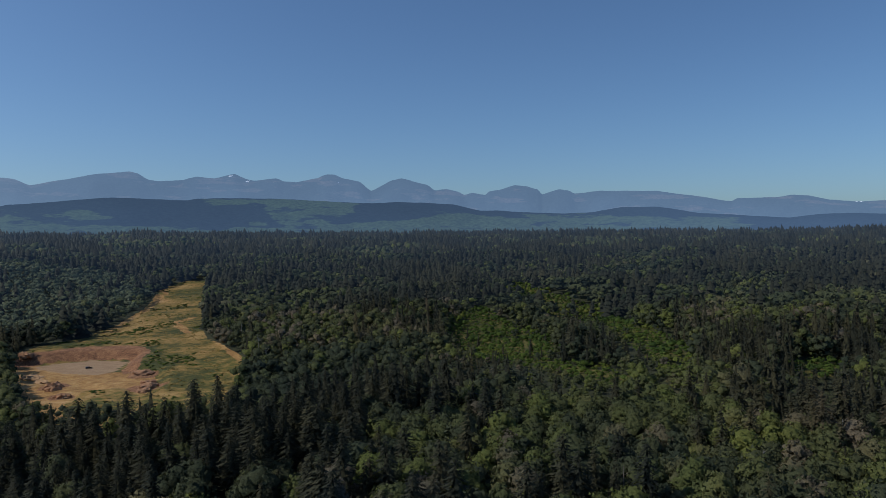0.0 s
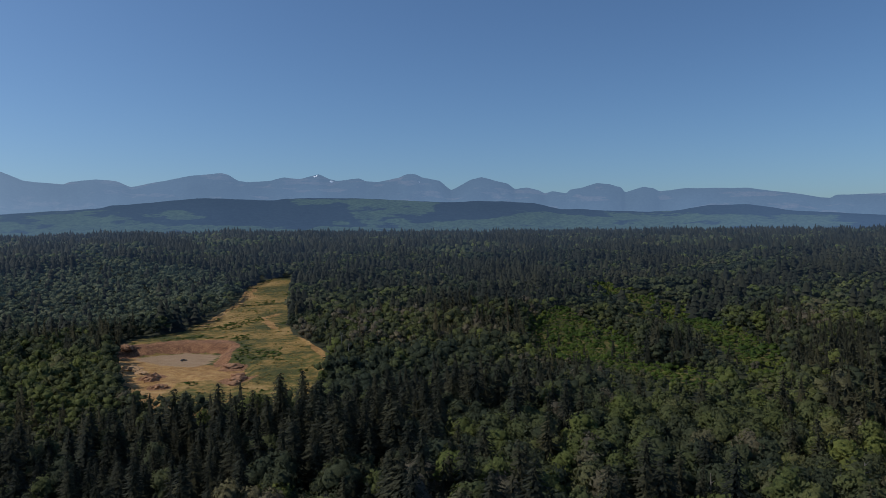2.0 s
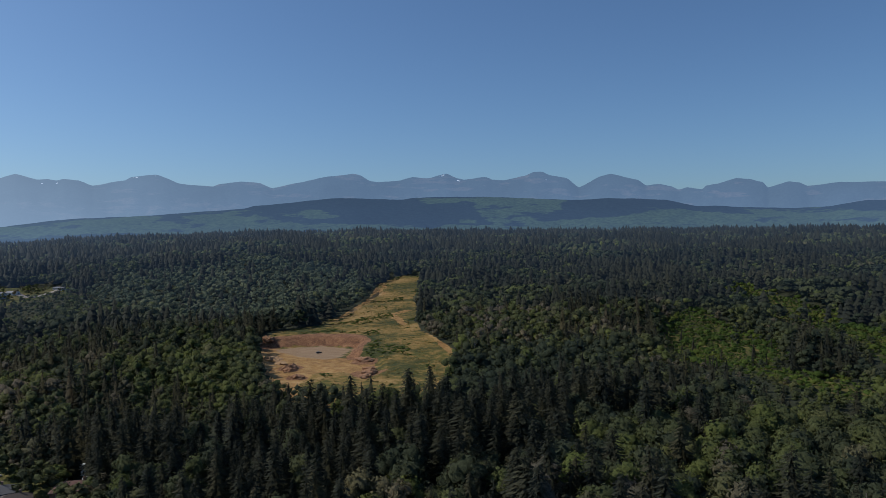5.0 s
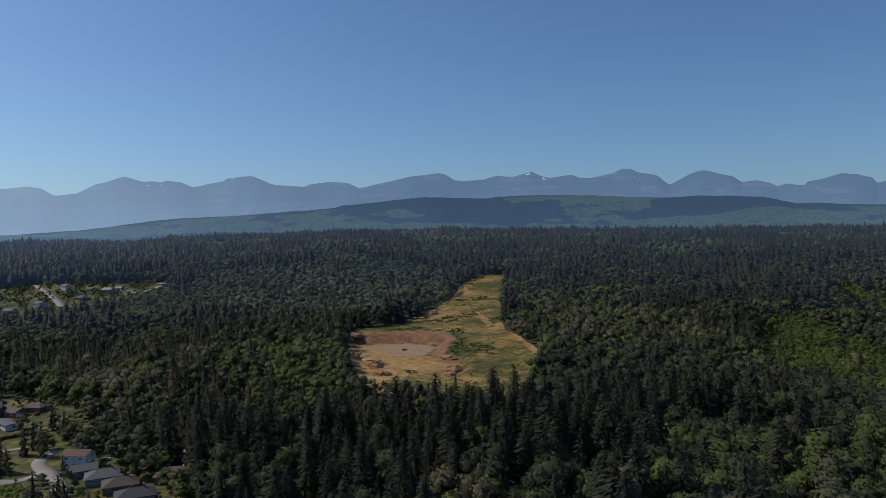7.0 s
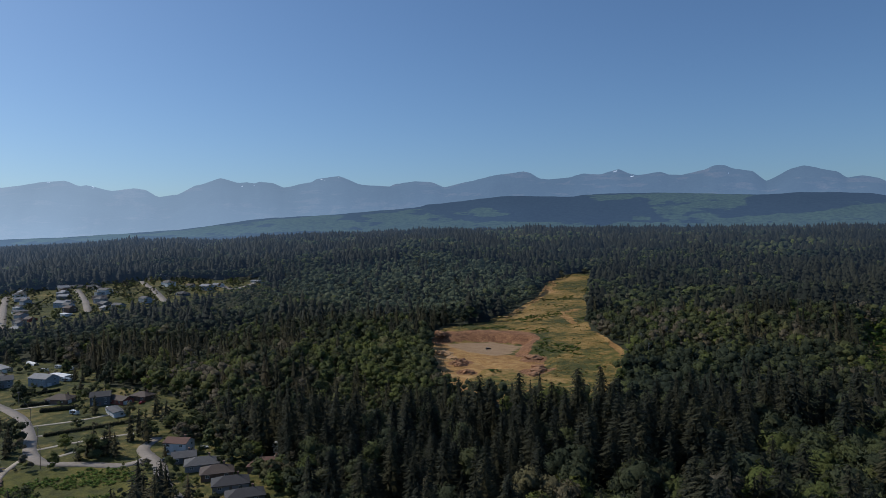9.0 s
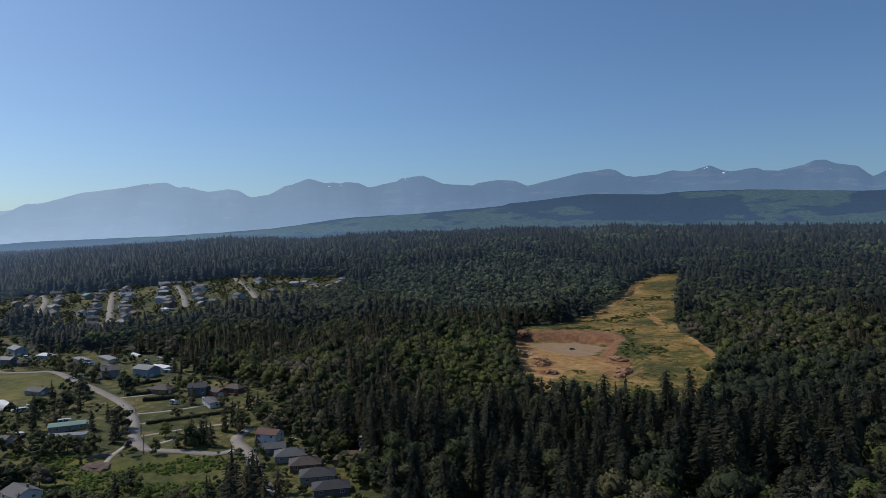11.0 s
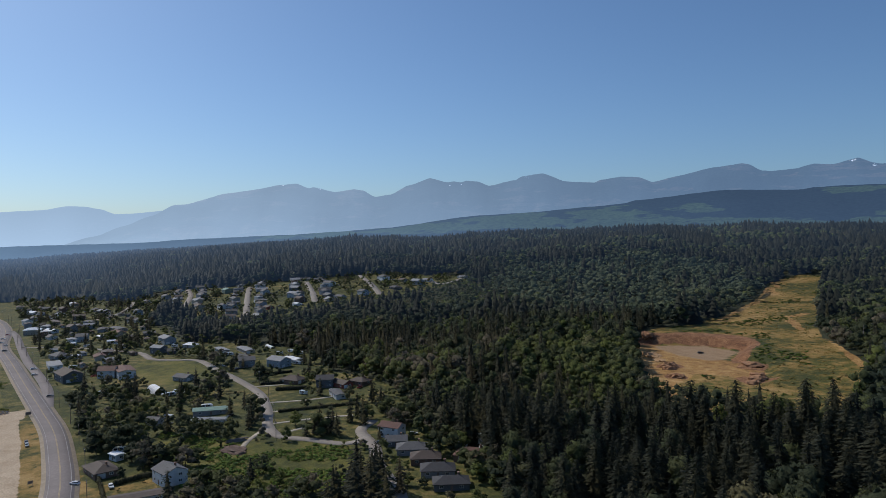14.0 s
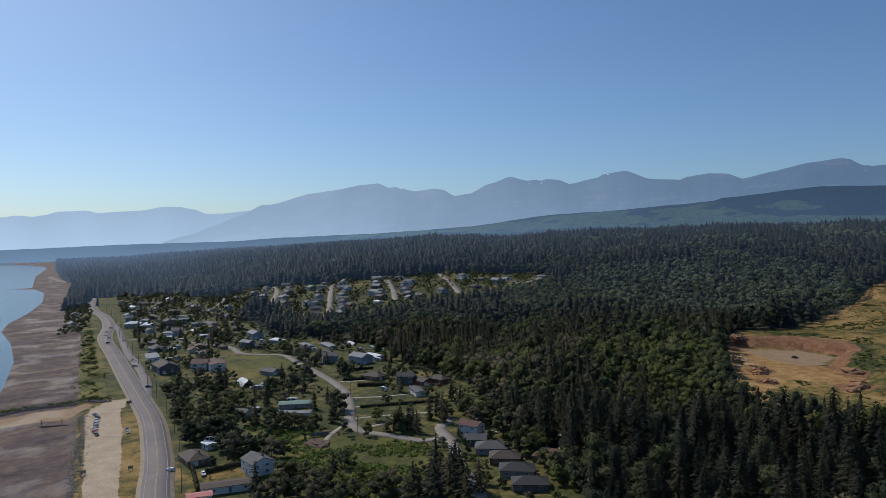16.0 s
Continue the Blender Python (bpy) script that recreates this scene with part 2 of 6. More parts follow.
# outlines in u, v
CLEARING = [(461, 409), (505, 421), (539, 411), (613, 422), (719, 461), (869, 532), (947, 543), (954, 512), (783, 423), (620, 339), (548, 294), (508, 254),
            (478, 226), (414, 200), (360, 180), (322, 170), (314, 222), (316, 262), (336, 290), (366, 318), (420, 368)]
PIT_FLOOR = [(462, 389), (482, 379), (493, 357), (494, 330), (456, 313), (440, 318), (440, 347)]
DUG = [(458, 407), (470, 392), (446, 345), (446, 318), (452, 304), (447, 286), (416, 260), (388, 250), (402, 271), (395, 291), (382, 292), (358, 282), (337, 273), (331, 279), (335, 289), (377, 319), (419, 360)]
BANK = [(448, 402), (470, 408), (490, 402), (506, 390), (516, 372), (519, 350), (514, 330), (500, 316), (472, 305), (446, 294), (441, 302), (457, 312), (495, 329), (494, 358), (483, 380), (462, 391)]
SCRUB = ([(451, 299), (483, 305), (496, 285), (484, 264), (466, 258), (447, 282)], [(515, 405), (538, 372), (516, 362), (507, 374)], [(528, 360), (545, 333), (518, 327)], [(566, 394), (646, 381), (623, 363), (570, 365)],
         [(969, 595), (969, 553), (903, 519), (907, 550)], [(376, 281), (385, 279), (383, 270), (372, 270)], [(700, 430), (740, 440), (760, 425), (720, 415)])
TOWN = [(34, 150), (34, 1420), (120, 1420), (200, 1180), (200, 960), (168, 900), (166, 720), (206, 650), (228, 600), (230, 520), (212, 480), (226, 430), (220, 380), (198, 330), (172, 215), (120, 150)]
UPPER = [(196, 950), (245, 790), (420, 768), (560, 796), (606, 850), (520, 1015), (420, 1035), (340, 1085), (290, 1245), (190, 1220)]
OPENINGS = ([(870, 78), (950, 62), (835, 8), (720, -50), (634, -72), (550, -84), (464, -86), (440, -66), (520, -52), (625, -38), (715, 8), (814, 44)],
            [(640, 106), (715, 80), (609, 25), (541, 0), (495, 10), (510, 58), (560, 86)], [(500, 66), (516, 40), (470, -22), (440, -46), (416, -34), (460, 18)], [(470, -140), (482, -174), (440, -166), (434, -138)])
# stands with lighter green leaves and fewer firs
BRIGHT_STANDS = ([(390, 10), (470, -18), (454, -60), (401, -88), (308, -70), (292, -24), (298, 10)], [(286, 375), (356, 419), (398, 400), (414, 363), (325, 282), (271, 248), (264, 283), (254, 319)])
BRAMBLE = [(62, 330), (78, 398), (108, 350), (145, 314), (142, 250), (110, 225), (76, 255)]
GREENS = [(343, 276), (376, 283), (384, 262), (384, 240), (420, 244), (455, 262), (492, 268), (478, 230), (446, 214), (414, 205), (366, 190), (330, 184), (322, 230)]
YARD = [(36, 325), (60, 325), (59, 307), (48, 305), (39, 301), (34, 304)]
THICK = [(44, 380), (46, 480), (80, 490), (96, 440), (110, 420), (100, 360), (62, 345)]
FIELD = [(108, 630), (144, 605), (144, 536), (114, 516), (92, 541), (94, 600)]
LOT = [(-4, 180), (-4, 319), (-4, 378), (-4, 420), (-4, 462), (0, 482), (8, 498), (24, 504), (22, 490), (16, 470), (15, 452), (15, 420), (12, 370), (9, 311), (7, 180)]
CHANNEL = [(-90, 470), (-40, 478), (-10, 474), (2, 486), (4, 494), (-14, 506), (-30, 508), (-60, 503), (-90, 496)]


def ground_z(x, y):
    x, y = np.asarray(x, float), np.asarray(y, float)
    u, v = uv(x, y)
    r, az = np.hypot(x, y), np.degrees(np.arctan2(-x, y))
    land = 5 + 0.042 * np.maximum(u - 90, 0) + 20 * smooth(200, 420, u) * smooth(550, 900, v)
    hilly = smooth(260, 420, u) * smooth(0, 70, -within(CLEARING, u, v)) * smooth(0, 60, -within(UPPER, u, v))
    land = land + waves(x, y, 90, 1.0) * 1.5 * smooth(180, 400, u) + (waves(x, y, 130, 4.0) * 6 + waves(x, y, 55, 2.5) * 2.5) * hilly
    crest = CAM_Z - 22 + 2300 * np.tan(np.radians(knots(CREST, az)))
    k = smooth(800, 2300, r) * smooth(60, 500, u)
    land = land * (1 - k) + np.maximum(crest, 5) * k
    # the dug pit: a level floor with a bank behind it
    near_pit = (np.abs(u - 430) < 260) & (np.abs(v - 330) < 260)
    if near_pit.any():
        d = np.where(near_pit, within(PIT_FLOOR, u, v), -999)
        dug = np.where(near_pit, within(DUG, u, v), -999)
        level = 15.0 + (0.35 + 0.9 * waves(x, y, 9, 3) + 0.4 * waves(x, y, 4, 1)) * smooth(2, -8, d)
        k = smooth(-11, -1, np.maximum(d, dug))
        land = land * (1 - k) + level * k
    # down to the beach
    w = knots(WATERLINE, v)
    shore = np.where(u < -14, 1.6 * (u - w) / (-14 - w), 1.6)
    shore = np.clip(shore, -4, 1.6)
    return np.where(u > -4, land, shore + (land - shore) * smooth(-14, -4, u))
# ---------------------------------------------------------------- the ground, one sheet to the horizon
def ground():
    az = np.radians(np.concatenate([np.arange(-180, -40, 5), np.arange(-40, 6, 0.5), np.arange(6, 96, 0.34), np.arange(96, 180.1, 4)]))
    r = np.concatenate([[0.001, 60], 120 * 1.009 ** np.arange(0, 344), [2750, 3000, 3400, 4000, 4900]])
    A, R = np.meshgrid(az, r, indexing="ij")
    x, y = -np.sin(A) * R, np.cos(A) * R
    z = ground_z(x, y)
    u, v = uv(x, y)
    z = z - smooth(2500, 3400, R) * np.maximum(z - 30, 0)
    n, k = A.shape
    i = np.arange(n * k).reshape(n, k)
    q = np.stack([i[:-1, :-1], i[:-1, 1:], i[1:, 1:], i[1:, :-1]], -1).reshape(-1, 4)
    tris = np.concatenate([q[:, [0, 1, 2]], q[:, [0, 2, 3]]])
    rough = waves(x, y, 12, 5) * 4
    soft = lambda d, w=6: np.clip(d / w + 0.5, 0, 1)
    near = R < 1500
    dry = np.where(near, soft(within(CLEARING, u, v)), 0)
    soil = np.where(near, soft(within(DUG, u, v) + rough), 0)
    gravel = np.where(near, soft(within(PIT_FLOOR, u, v) + rough * 0.6, 14) * 0.85, 0)
    pit = np.maximum(gravel, np.where(near, soft(within(CHANNEL, u, v) + rough * 0.4, 8) * 0.8, 0))
    gravel = np.where(near, soft(within(LOT, u, v), 2), 0)
    for line, half in ((((550, 291), (531, 275), (505, 253), (471, 226)), 3.0), (((870, 530), (837, 507), (709, 453), (648, 431), (578, 407)), 3.5), (((772, 474), (825, 514)), 8.0),
                       (((419, 360), (377, 319), (335, 289), (331, 266), (329, 253), (318, 223)), 4.0), (((382, 292), (335, 275)), 3.0), (((664, 371), (631, 373), (580, 330)), 4.0)):
        soil = np.maximum(soil, np.where(near, soft(half - off_line(list(line), u, v) + rough * 0.3, 3), 0))
    scar = np.where(near, soft(within(BANK, u, v) + rough * 0.5, 4), 0)
    for mu, mv, mr in ((397, 319, 9), (373, 294, 7), (440, 285, 11), (404, 258, 12), (473, 403, 9)):
        scar = np.maximum(scar, np.where(near, soft(mr - np.hypot(u - mu, v - mv) + rough, 6), 0))
    soil = soil * np.where(near, soft(within(CLEARING, u, v) + 2), 0)
    green = np.where(near, soft(within(GREENS, u, v) + rough * 3, 14), 0)
    waste = np.where(near, soft(within(BRAMBLE, u, v) + rough, 6), 0)
    beach_grass = soft(u + 12, 4) * soft(9 - u, 4) * soft(v - 512, 8) * soft(930 - v, 20)
    field = np.maximum.reduce([np.where(near, soft(within(FIELD, u, v), 4), 0), green, waste, beach_grass])
    dry = np.maximum(dry * (1 - 0.5 * green), np.where(near, soft(within(YARD, u, v), 2) * 0.9, 0))
    lawn = np.where(near, np.maximum(soft(within(TOWN, u, v)), np.maximum(soft(within(UPPER, u, v)), soft(opened(u, v), 12) * 0.75)), 0)
    verge = soft(u + 12, 4) * soft(36 - u, 4) * soft(1450 - v, 30)
    lawn, dry = np.maximum(lawn, verge), np.maximum(dry, verge * soft(505 - v, 10) * 0.62)
    mud = soft(-8 - u, 3)
    ob = fill("ground", np.stack([x, y, z], -1).reshape(-1, 3), tris, [ground_material()],
              [(key, val.ravel()) for key, val in (("dry", dry), ("soil", soil), ("scar", scar), ("pit", pit), ("gravel", gravel), ("lawn", lawn), ("field", field), ("mud", mud))], even=True)
    return tagged(ob, "rolling coastal land with dry grass, bare earth and mud flats", "ground", kind="structure")


ground()


def sea():
    m, t, p = graph("sea_water")
    p.inputs["Base Color"].default_value = (0.035, 0.065, 0.085, 1)
    p.inputs["Roughness"].default_value, p.inputs["IOR"].default_value = 0.16, 1.33
    bump(t, p, sums(t, "ADD", speckle(t, 0.25, 4), speckle(t, 0.02, 3)), 0.5, 0.6)
    bm = bmesh.new()
    bmesh.ops.create_circle(bm, cap_ends=True, segments=96, radius=4900)
    return tagged(part("water", bm, m), "calm blue sea water off a muddy shore", "sea", kind="structure")


sea()

# ---------------------------------------------------------------- distant ranges
# summits and saddles, as azimuth and height over the eye in degrees
PEAKS_EAST = ((-60, 2.0), (-45, 2.4), (-32.3, 2.11), (-30.9, 2.05), (-29.0, 2.24), (-27.5, 2.62), (-26.4, 2.7), (-25.5, 2.57), (-22.8, 2.58), (-22.4, 2.38), (-19.2, 2.96), (-16.9, 3.34), (-14.3, 3.42), (-12.6, 3.47),
              (-10.7, 3.3), (-10.1, 3.58), (-9.5, 3.69), (-8.1, 3.31), (-7.7, 3.73), (-6.8, 3.98), (-5.9, 4.09), (-4.5, 3.71), (-3.8, 3.63), (-3.5, 3.36), (-2.4, 3.52), (-1.8, 3.39), (-1.2, 3.68), (-0.3, 3.87), (0.6, 3.79),
              (1.3, 4.26), (3.3, 4.78), (4.0, 4.65), (5.8, 3.8), (6.8, 4.58), (7.9, 4.77), (8.8, 5.13), (9.3, 5.13), (10.2, 4.81), (11.8, 4.5), (12.7, 4.58), (13.3, 4.8), (15.0, 4.62))
PEAKS_MID = ((15.5, 4.7), (16.5, 5.13), (18.0, 4.76), (19.2, 4.88), (20.4, 4.6), (22.0, 4.49), (22.6, 4.57), (23.6, 5.09), (24.0, 5.17), (26.1, 4.95), (28.6, 4.43), (30.4, 4.03), (31.5, 4.45), (32.8, 4.54), (34.4, 4.33), (34.9, 4.15),
             (36.2, 4.21), (37.2, 4.31), (39.0, 4.99), (40.7, 4.77), (41.2, 4.5), (43.3, 4.09), (44.3, 4.45), (45.2, 4.53), (45.6, 4.4), (46.2, 4.48), (46.7, 4.43), (48.1, 4.77), (49.8, 4.23), (51.4, 3.48), (52.6, 3.3), (53.6, 3.84),
             (54.3, 3.92), (55.9, 3.72), (57.5, 4.11), (57.9, 4.02), (58.9, 4.4), (59.9, 4.3), (62.8, 3.8), (64.2, 3.6), (67.3, 2.75), (68.0, 2.71), (69.7, 1.87), (71.6, 1.13), (73.5, 0.4), (77, -0.6))
PEAKS_WEST = ((60, 1.5), (66, 2.1), (68.8, 2.27), (71.0, 2.05), (72.2, 2.01), (73.1, 2.36), (74.1, 2.54), (75.3, 2.58), (76.8, 2.28), (79.8, 2.1), (80.6, 2.26), (82.3, 2.18), (83.2, 1.93), (84.0, 1.81), (84.9, 1.89), (85.9, 1.76), (92, 1.7), (105, 1.2), (120, 0.6))
HILL = ((-60, 0.2), (-40, 0.9), (-32.3, 1.17), (-30.0, 1.28), (-28.2, 1.25), (-26.4, 1.05), (-20.6, 1.49), (-16.9, 2.11), (-14.3, 2.13), (-11.9, 1.78), (-9.9, 1.73), (-6.7, 1.88), (-4.5, 2.06), (-3.1, 2.08), (-0.8, 2.62), (1.5, 2.79), (3.8, 2.87), (5.7, 2.79),
        (13.7, 3.2), (17.1, 3.24), (19.2, 3.19), (20.0, 3.06), (25.2, 3.23), (31.7, 2.65), (32.6, 2.43), (34.4, 2.27), (40.8, 1.83), (44.3, 1.68), (51.9, 0.77), (55.8, 0.52), (59.5, 0.32), (66.5, 0.1), (70.8, -0.15), (76.9, -0.23), (85.9, -0.5), (95, -0.7))
# cut-over slopes and stands of wood on the hill, and old snow on the peaks, in the same degrees
SLOPES = ([(19.4, 3.3), (8.4, 3.1), (6.6, 3.0), (7.5, 2.26), (6.1, 1.19), (3.9, 1.3), (1.1, 1.82), (-3.5, 1.95), (-11.9, 1.5), (-22.6, 1.14), (-24.1, 0.69), (-24, -0.5), (33.9, -0.5), (33.9, 1.0), (18, 0.86), (13.3, 1.0), (14.2, 1.73), (14.5, 2.49), (15.9, 2.58), (18.0, 2.84)],
          [(15.5, 1.51), (14.2, 1.59), (13.8, 1.05), (15.3, 0.98)], [(27.8, 2.3), (26.5, 2.39), (25.6, 1.75), (26.3, 1.46), (28.5, 1.47), (30.2, 1.57), (29.9, 1.97)],
          [(61.9, 0.3), (51.9, 0.8), (42.5, 1.75), (34.4, 2.1), (31.7, 2.19), (28.0, 1.31), (18.7, 0.88), (18.7, 0.16), (42.5, 0.49), (51.9, 0.26), (61.9, -0.09)])
STANDS = ([(-3.0, 1.98), (-6.7, 1.95), (-6.5, 1.55), (-4.0, 1.56)], [(-16.5, 1.58), (-22.4, 1.40), (-22.2, 1.2), (-16.5, 1.34)], [(9.5, 1.6), (6.2, 2.3), (4.6, 1.9), (6.0, 1.25), (8.6, 1.15)])
SNOW = ((25.5, 4.22, 0.22, 0.05), (16.8, 4.97, 0.45, 0.16), (15.5, 4.55, 0.35, 0.16), (18.6, 4.11, 0.2, 0.1), (8.4, 4.47, 0.14, 0.16), (13.5, 4.47, 0.16, 0.08), (-24.5, 2.58, 0.5, 0.05), (-31.0, 2.06, 1.2, 0.07),
        (59.9, 4.24, 0.4, 0.06), (57.0, 4.0, 0.4, 0.14), (48.1, 4.66, 0.3, 0.08), (46.5, 4.15, 0.25, 0.12), (45.6, 4.19, 0.25, 0.12), (40.3, 4.70, 0.5, 0.1), (39.0, 4.85, 0.3, 0.08))


def crest_line(table, az):
    """A smooth line through the summits and saddles."""
    xs, ys = np.array([k[0] for k in table]), np.array([k[1] for k in table])
    i = np.clip(np.searchsorted(xs, az) - 1, 0, len(xs) - 2)
    s = (az - xs[i]) / (xs[i + 1] - xs[i])
    s = np.clip(s, 0, 1)
    s = 0.55 * s + 0.45 * s * s * (3 - 2 * s)
    return ys[i] + (ys[i + 1] - ys[i]) * s


def mountain_range(name, label, table, a0, a1, step_deg, near, deep, foot, material, ridge, jag, snow=(), slopes=(), stands=(), thick=1.0, rows=44):
    """A range seen along its whole length; near and foot give its distance and height at the foot, by azimuth."""
    az = np.arange(a0, a1, step_deg)
    s = np.concatenate([np.linspace(0, 1, rows), [1.08, 1.2]])
    A, S = np.meshgrid(az, s, indexing="ij")
    r0, base = knots(near, A), knots(foot, A)
    r1 = r0 + knots(deep, A)
    R = r0 + (r1 - r0) * S
    x, y = -np.sin(np.radians(A)) * R, np.cos(np.radians(A)) * R
    fine = sum(np.sin(A * k + k) / k ** 0.8 for k in (3.1, 7.3, 12.7, 19.1, 31.7, 47.3)) * jag
    top = CAM_Z + r1 * np.tan(np.radians(crest_line(table, A) + fine))
    face = np.where(S <= 1, 0.5 * S ** 1.3 + 0.5 * smooth(0, 1, S), 1 - (S - 1) * 1.6)
    spur = (np.abs(waves(x, y, 150, 2)) - 0.4) * ridge + (np.abs(waves(x, y, 55, 4)) - 0.4) * ridge * 0.4
    z = base + (top - base) * face + spur * np.clip(S * (1 - S) * 4, 0, 1)
    z[:, 0] = base[:, 0] - 10
    E = np.degrees(np.arctan2(z - CAM_Z, R))
    n, k = A.shape
    i = np.arange(n * k).reshape(n, k)
    q = np.stack([i[:-1, :-1], i[1:, :-1], i[1:, 1:], i[:-1, 1:]], -1).reshape(-1, 4)
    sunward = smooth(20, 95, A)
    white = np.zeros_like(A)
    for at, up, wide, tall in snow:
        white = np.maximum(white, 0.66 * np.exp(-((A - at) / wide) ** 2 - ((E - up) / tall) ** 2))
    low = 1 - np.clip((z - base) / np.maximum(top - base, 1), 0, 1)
    # more haze glow painted towards the foot, and rightwards on the hill
    haze_amount = thick * (1.0 + 0.5 * smooth(2, -25, A) * bool(slopes) + 0.24 * low + 0.05 * waves(x, y, 210, 7))
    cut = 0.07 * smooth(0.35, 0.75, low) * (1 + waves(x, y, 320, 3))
    if slopes:
        bare = np.max([within(list(p), A, E * 3) for p in [[(a_, e_ * 3) for a_, e_ in poly] for poly in slopes]], axis=0)
        kept = np.max([within(list(p), A, E * 3) for p in [[(a_, e_ * 3) for a_, e_ in poly] for poly in stands]], axis=0)
        cut = np.clip(np.minimum(bare, -kept) / 0.8, -1, 1) * 0.16 + 0.02
    ob = fill(name, np.stack([x, y, z], -1).reshape(-1, 3), np.concatenate([q[:, [0, 1, 2]], q[:, [0, 2, 3]]]), [material],
              [("sunward", sunward.ravel()), ("snow", white.ravel()), ("haze_amount", haze_amount.ravel()), ("cut", cut.ravel())], even=True)
    return tagged(ob, label, "mountains", kind="structure")


# last pair: painted haze colours, away from and towards the sun
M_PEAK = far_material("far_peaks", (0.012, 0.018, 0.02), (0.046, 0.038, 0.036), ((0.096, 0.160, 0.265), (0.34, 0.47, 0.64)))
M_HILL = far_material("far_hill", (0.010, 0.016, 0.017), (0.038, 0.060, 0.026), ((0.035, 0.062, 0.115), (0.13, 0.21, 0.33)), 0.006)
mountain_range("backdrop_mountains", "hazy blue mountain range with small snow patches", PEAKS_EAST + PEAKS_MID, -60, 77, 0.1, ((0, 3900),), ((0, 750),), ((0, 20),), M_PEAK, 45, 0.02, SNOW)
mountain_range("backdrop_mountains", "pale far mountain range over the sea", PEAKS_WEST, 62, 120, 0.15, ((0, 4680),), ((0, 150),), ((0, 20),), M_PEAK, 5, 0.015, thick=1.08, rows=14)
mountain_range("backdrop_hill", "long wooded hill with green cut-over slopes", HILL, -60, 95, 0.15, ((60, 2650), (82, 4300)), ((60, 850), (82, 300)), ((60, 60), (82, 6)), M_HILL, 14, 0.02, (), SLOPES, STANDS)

# ---------------------------------------------------------------- trees
rng = np.random.default_rng(7)


def shell(parts):
    """Joins lists of (verts, tris, normals)."""
    verts, tris, normals, n = [], [], [], 0
    for v, f, m in parts:
        verts.append(np.asarray(v, float))
        tris.append(np.asarray(f) + n)
        normals.append(np.asarray(m, float))
        n += len(v)
    v, f, m = np.concatenate(verts), np.concatenate(tris), np.concatenate(normals)
    # every face looks the way its leaves look
    face = np.cross(v[f[:, 1]] - v[f[:, 0]], v[f[:, 2]] - v[f[:, 0]])
    away = (face * m[f].sum(1)).sum(1) < 0
    f[away] = f[away][:, ::-1]
    return v, f, m / np.maximum(np.linalg.norm(m, axis=1), 1e-6)[:, None]


def lump(radius, squash=1.0, jitter=0.2):
    """A rough twenty-sided clump."""
    g = (1 + 5 ** 0.5) / 2
    v = np.array([(-1, g, 0), (1, g, 0), (-1, -g, 0), (1, -g, 0), (0, -1, g), (0, 1, g), (0, -1, -g), (0, 1, -g), (g, 0, -1), (g, 0, 1), (-g, 0, -1), (-g, 0, 1)]) / 1.9
    f = np.array([(0, 11, 5), (0, 5, 1), (0, 1, 7), (0, 7, 10), (0, 10, 11), (1, 5, 9), (5, 11, 4), (11, 10, 2), (10, 7, 6), (7, 1, 8), (3, 9, 4), (3, 4, 2), (3, 2, 6), (3, 6, 8),
                  (3, 8, 9), (4, 9, 5), (2, 4, 11), (6, 2, 10), (8, 6, 7), (9, 8, 1)])
    normals = v.copy()
    v = v * (1 + rng.uniform(-jitter, jitter, (12, 1))) * radius
    v[:, 2] *= squash
    return v, f, normals


def trunk_of(height, radius, sides=5):
    a = np.arange(sides) * 2 * np.pi / sides
    ring = np.stack([np.cos(a), np.sin(a), 0 * a], 1)
    v = np.concatenate([ring * radius + (0, 0, -0.03), ring * radius * 0.6 + (0, 0, height * 0.5), ring * radius * 0.12 + (0, 0, height)])
    f = []
    for k in range(2):
        for i in range(sides):
            p, q = k * sides + i, k * sides + (i + 1) % sides
            f += [(p, q, q + sides), (p, q + sides, p + sides)]
    return v, np.array(f), np.concatenate([ring] * 3)


def spray(root, d, side, L, wide, sag):
    """One drooping bough: a ridge with two flanks."""
    tip = root + d * L - np.array([0, 0, sag * L])
    mid = root + d * L * 0.55 - np.array([0, 0, sag * L * 0.75])
    n = d + np.array([0, 0, 0.65]) + rng.normal(0, 0.2, 3)
    return np.array([root, mid + side * wide, tip, mid - side * wide]), np.array([(0, 1, 2), (0, 2, 3)]), np.array([n, n + side * 0.4, n, n - side * 0.4])


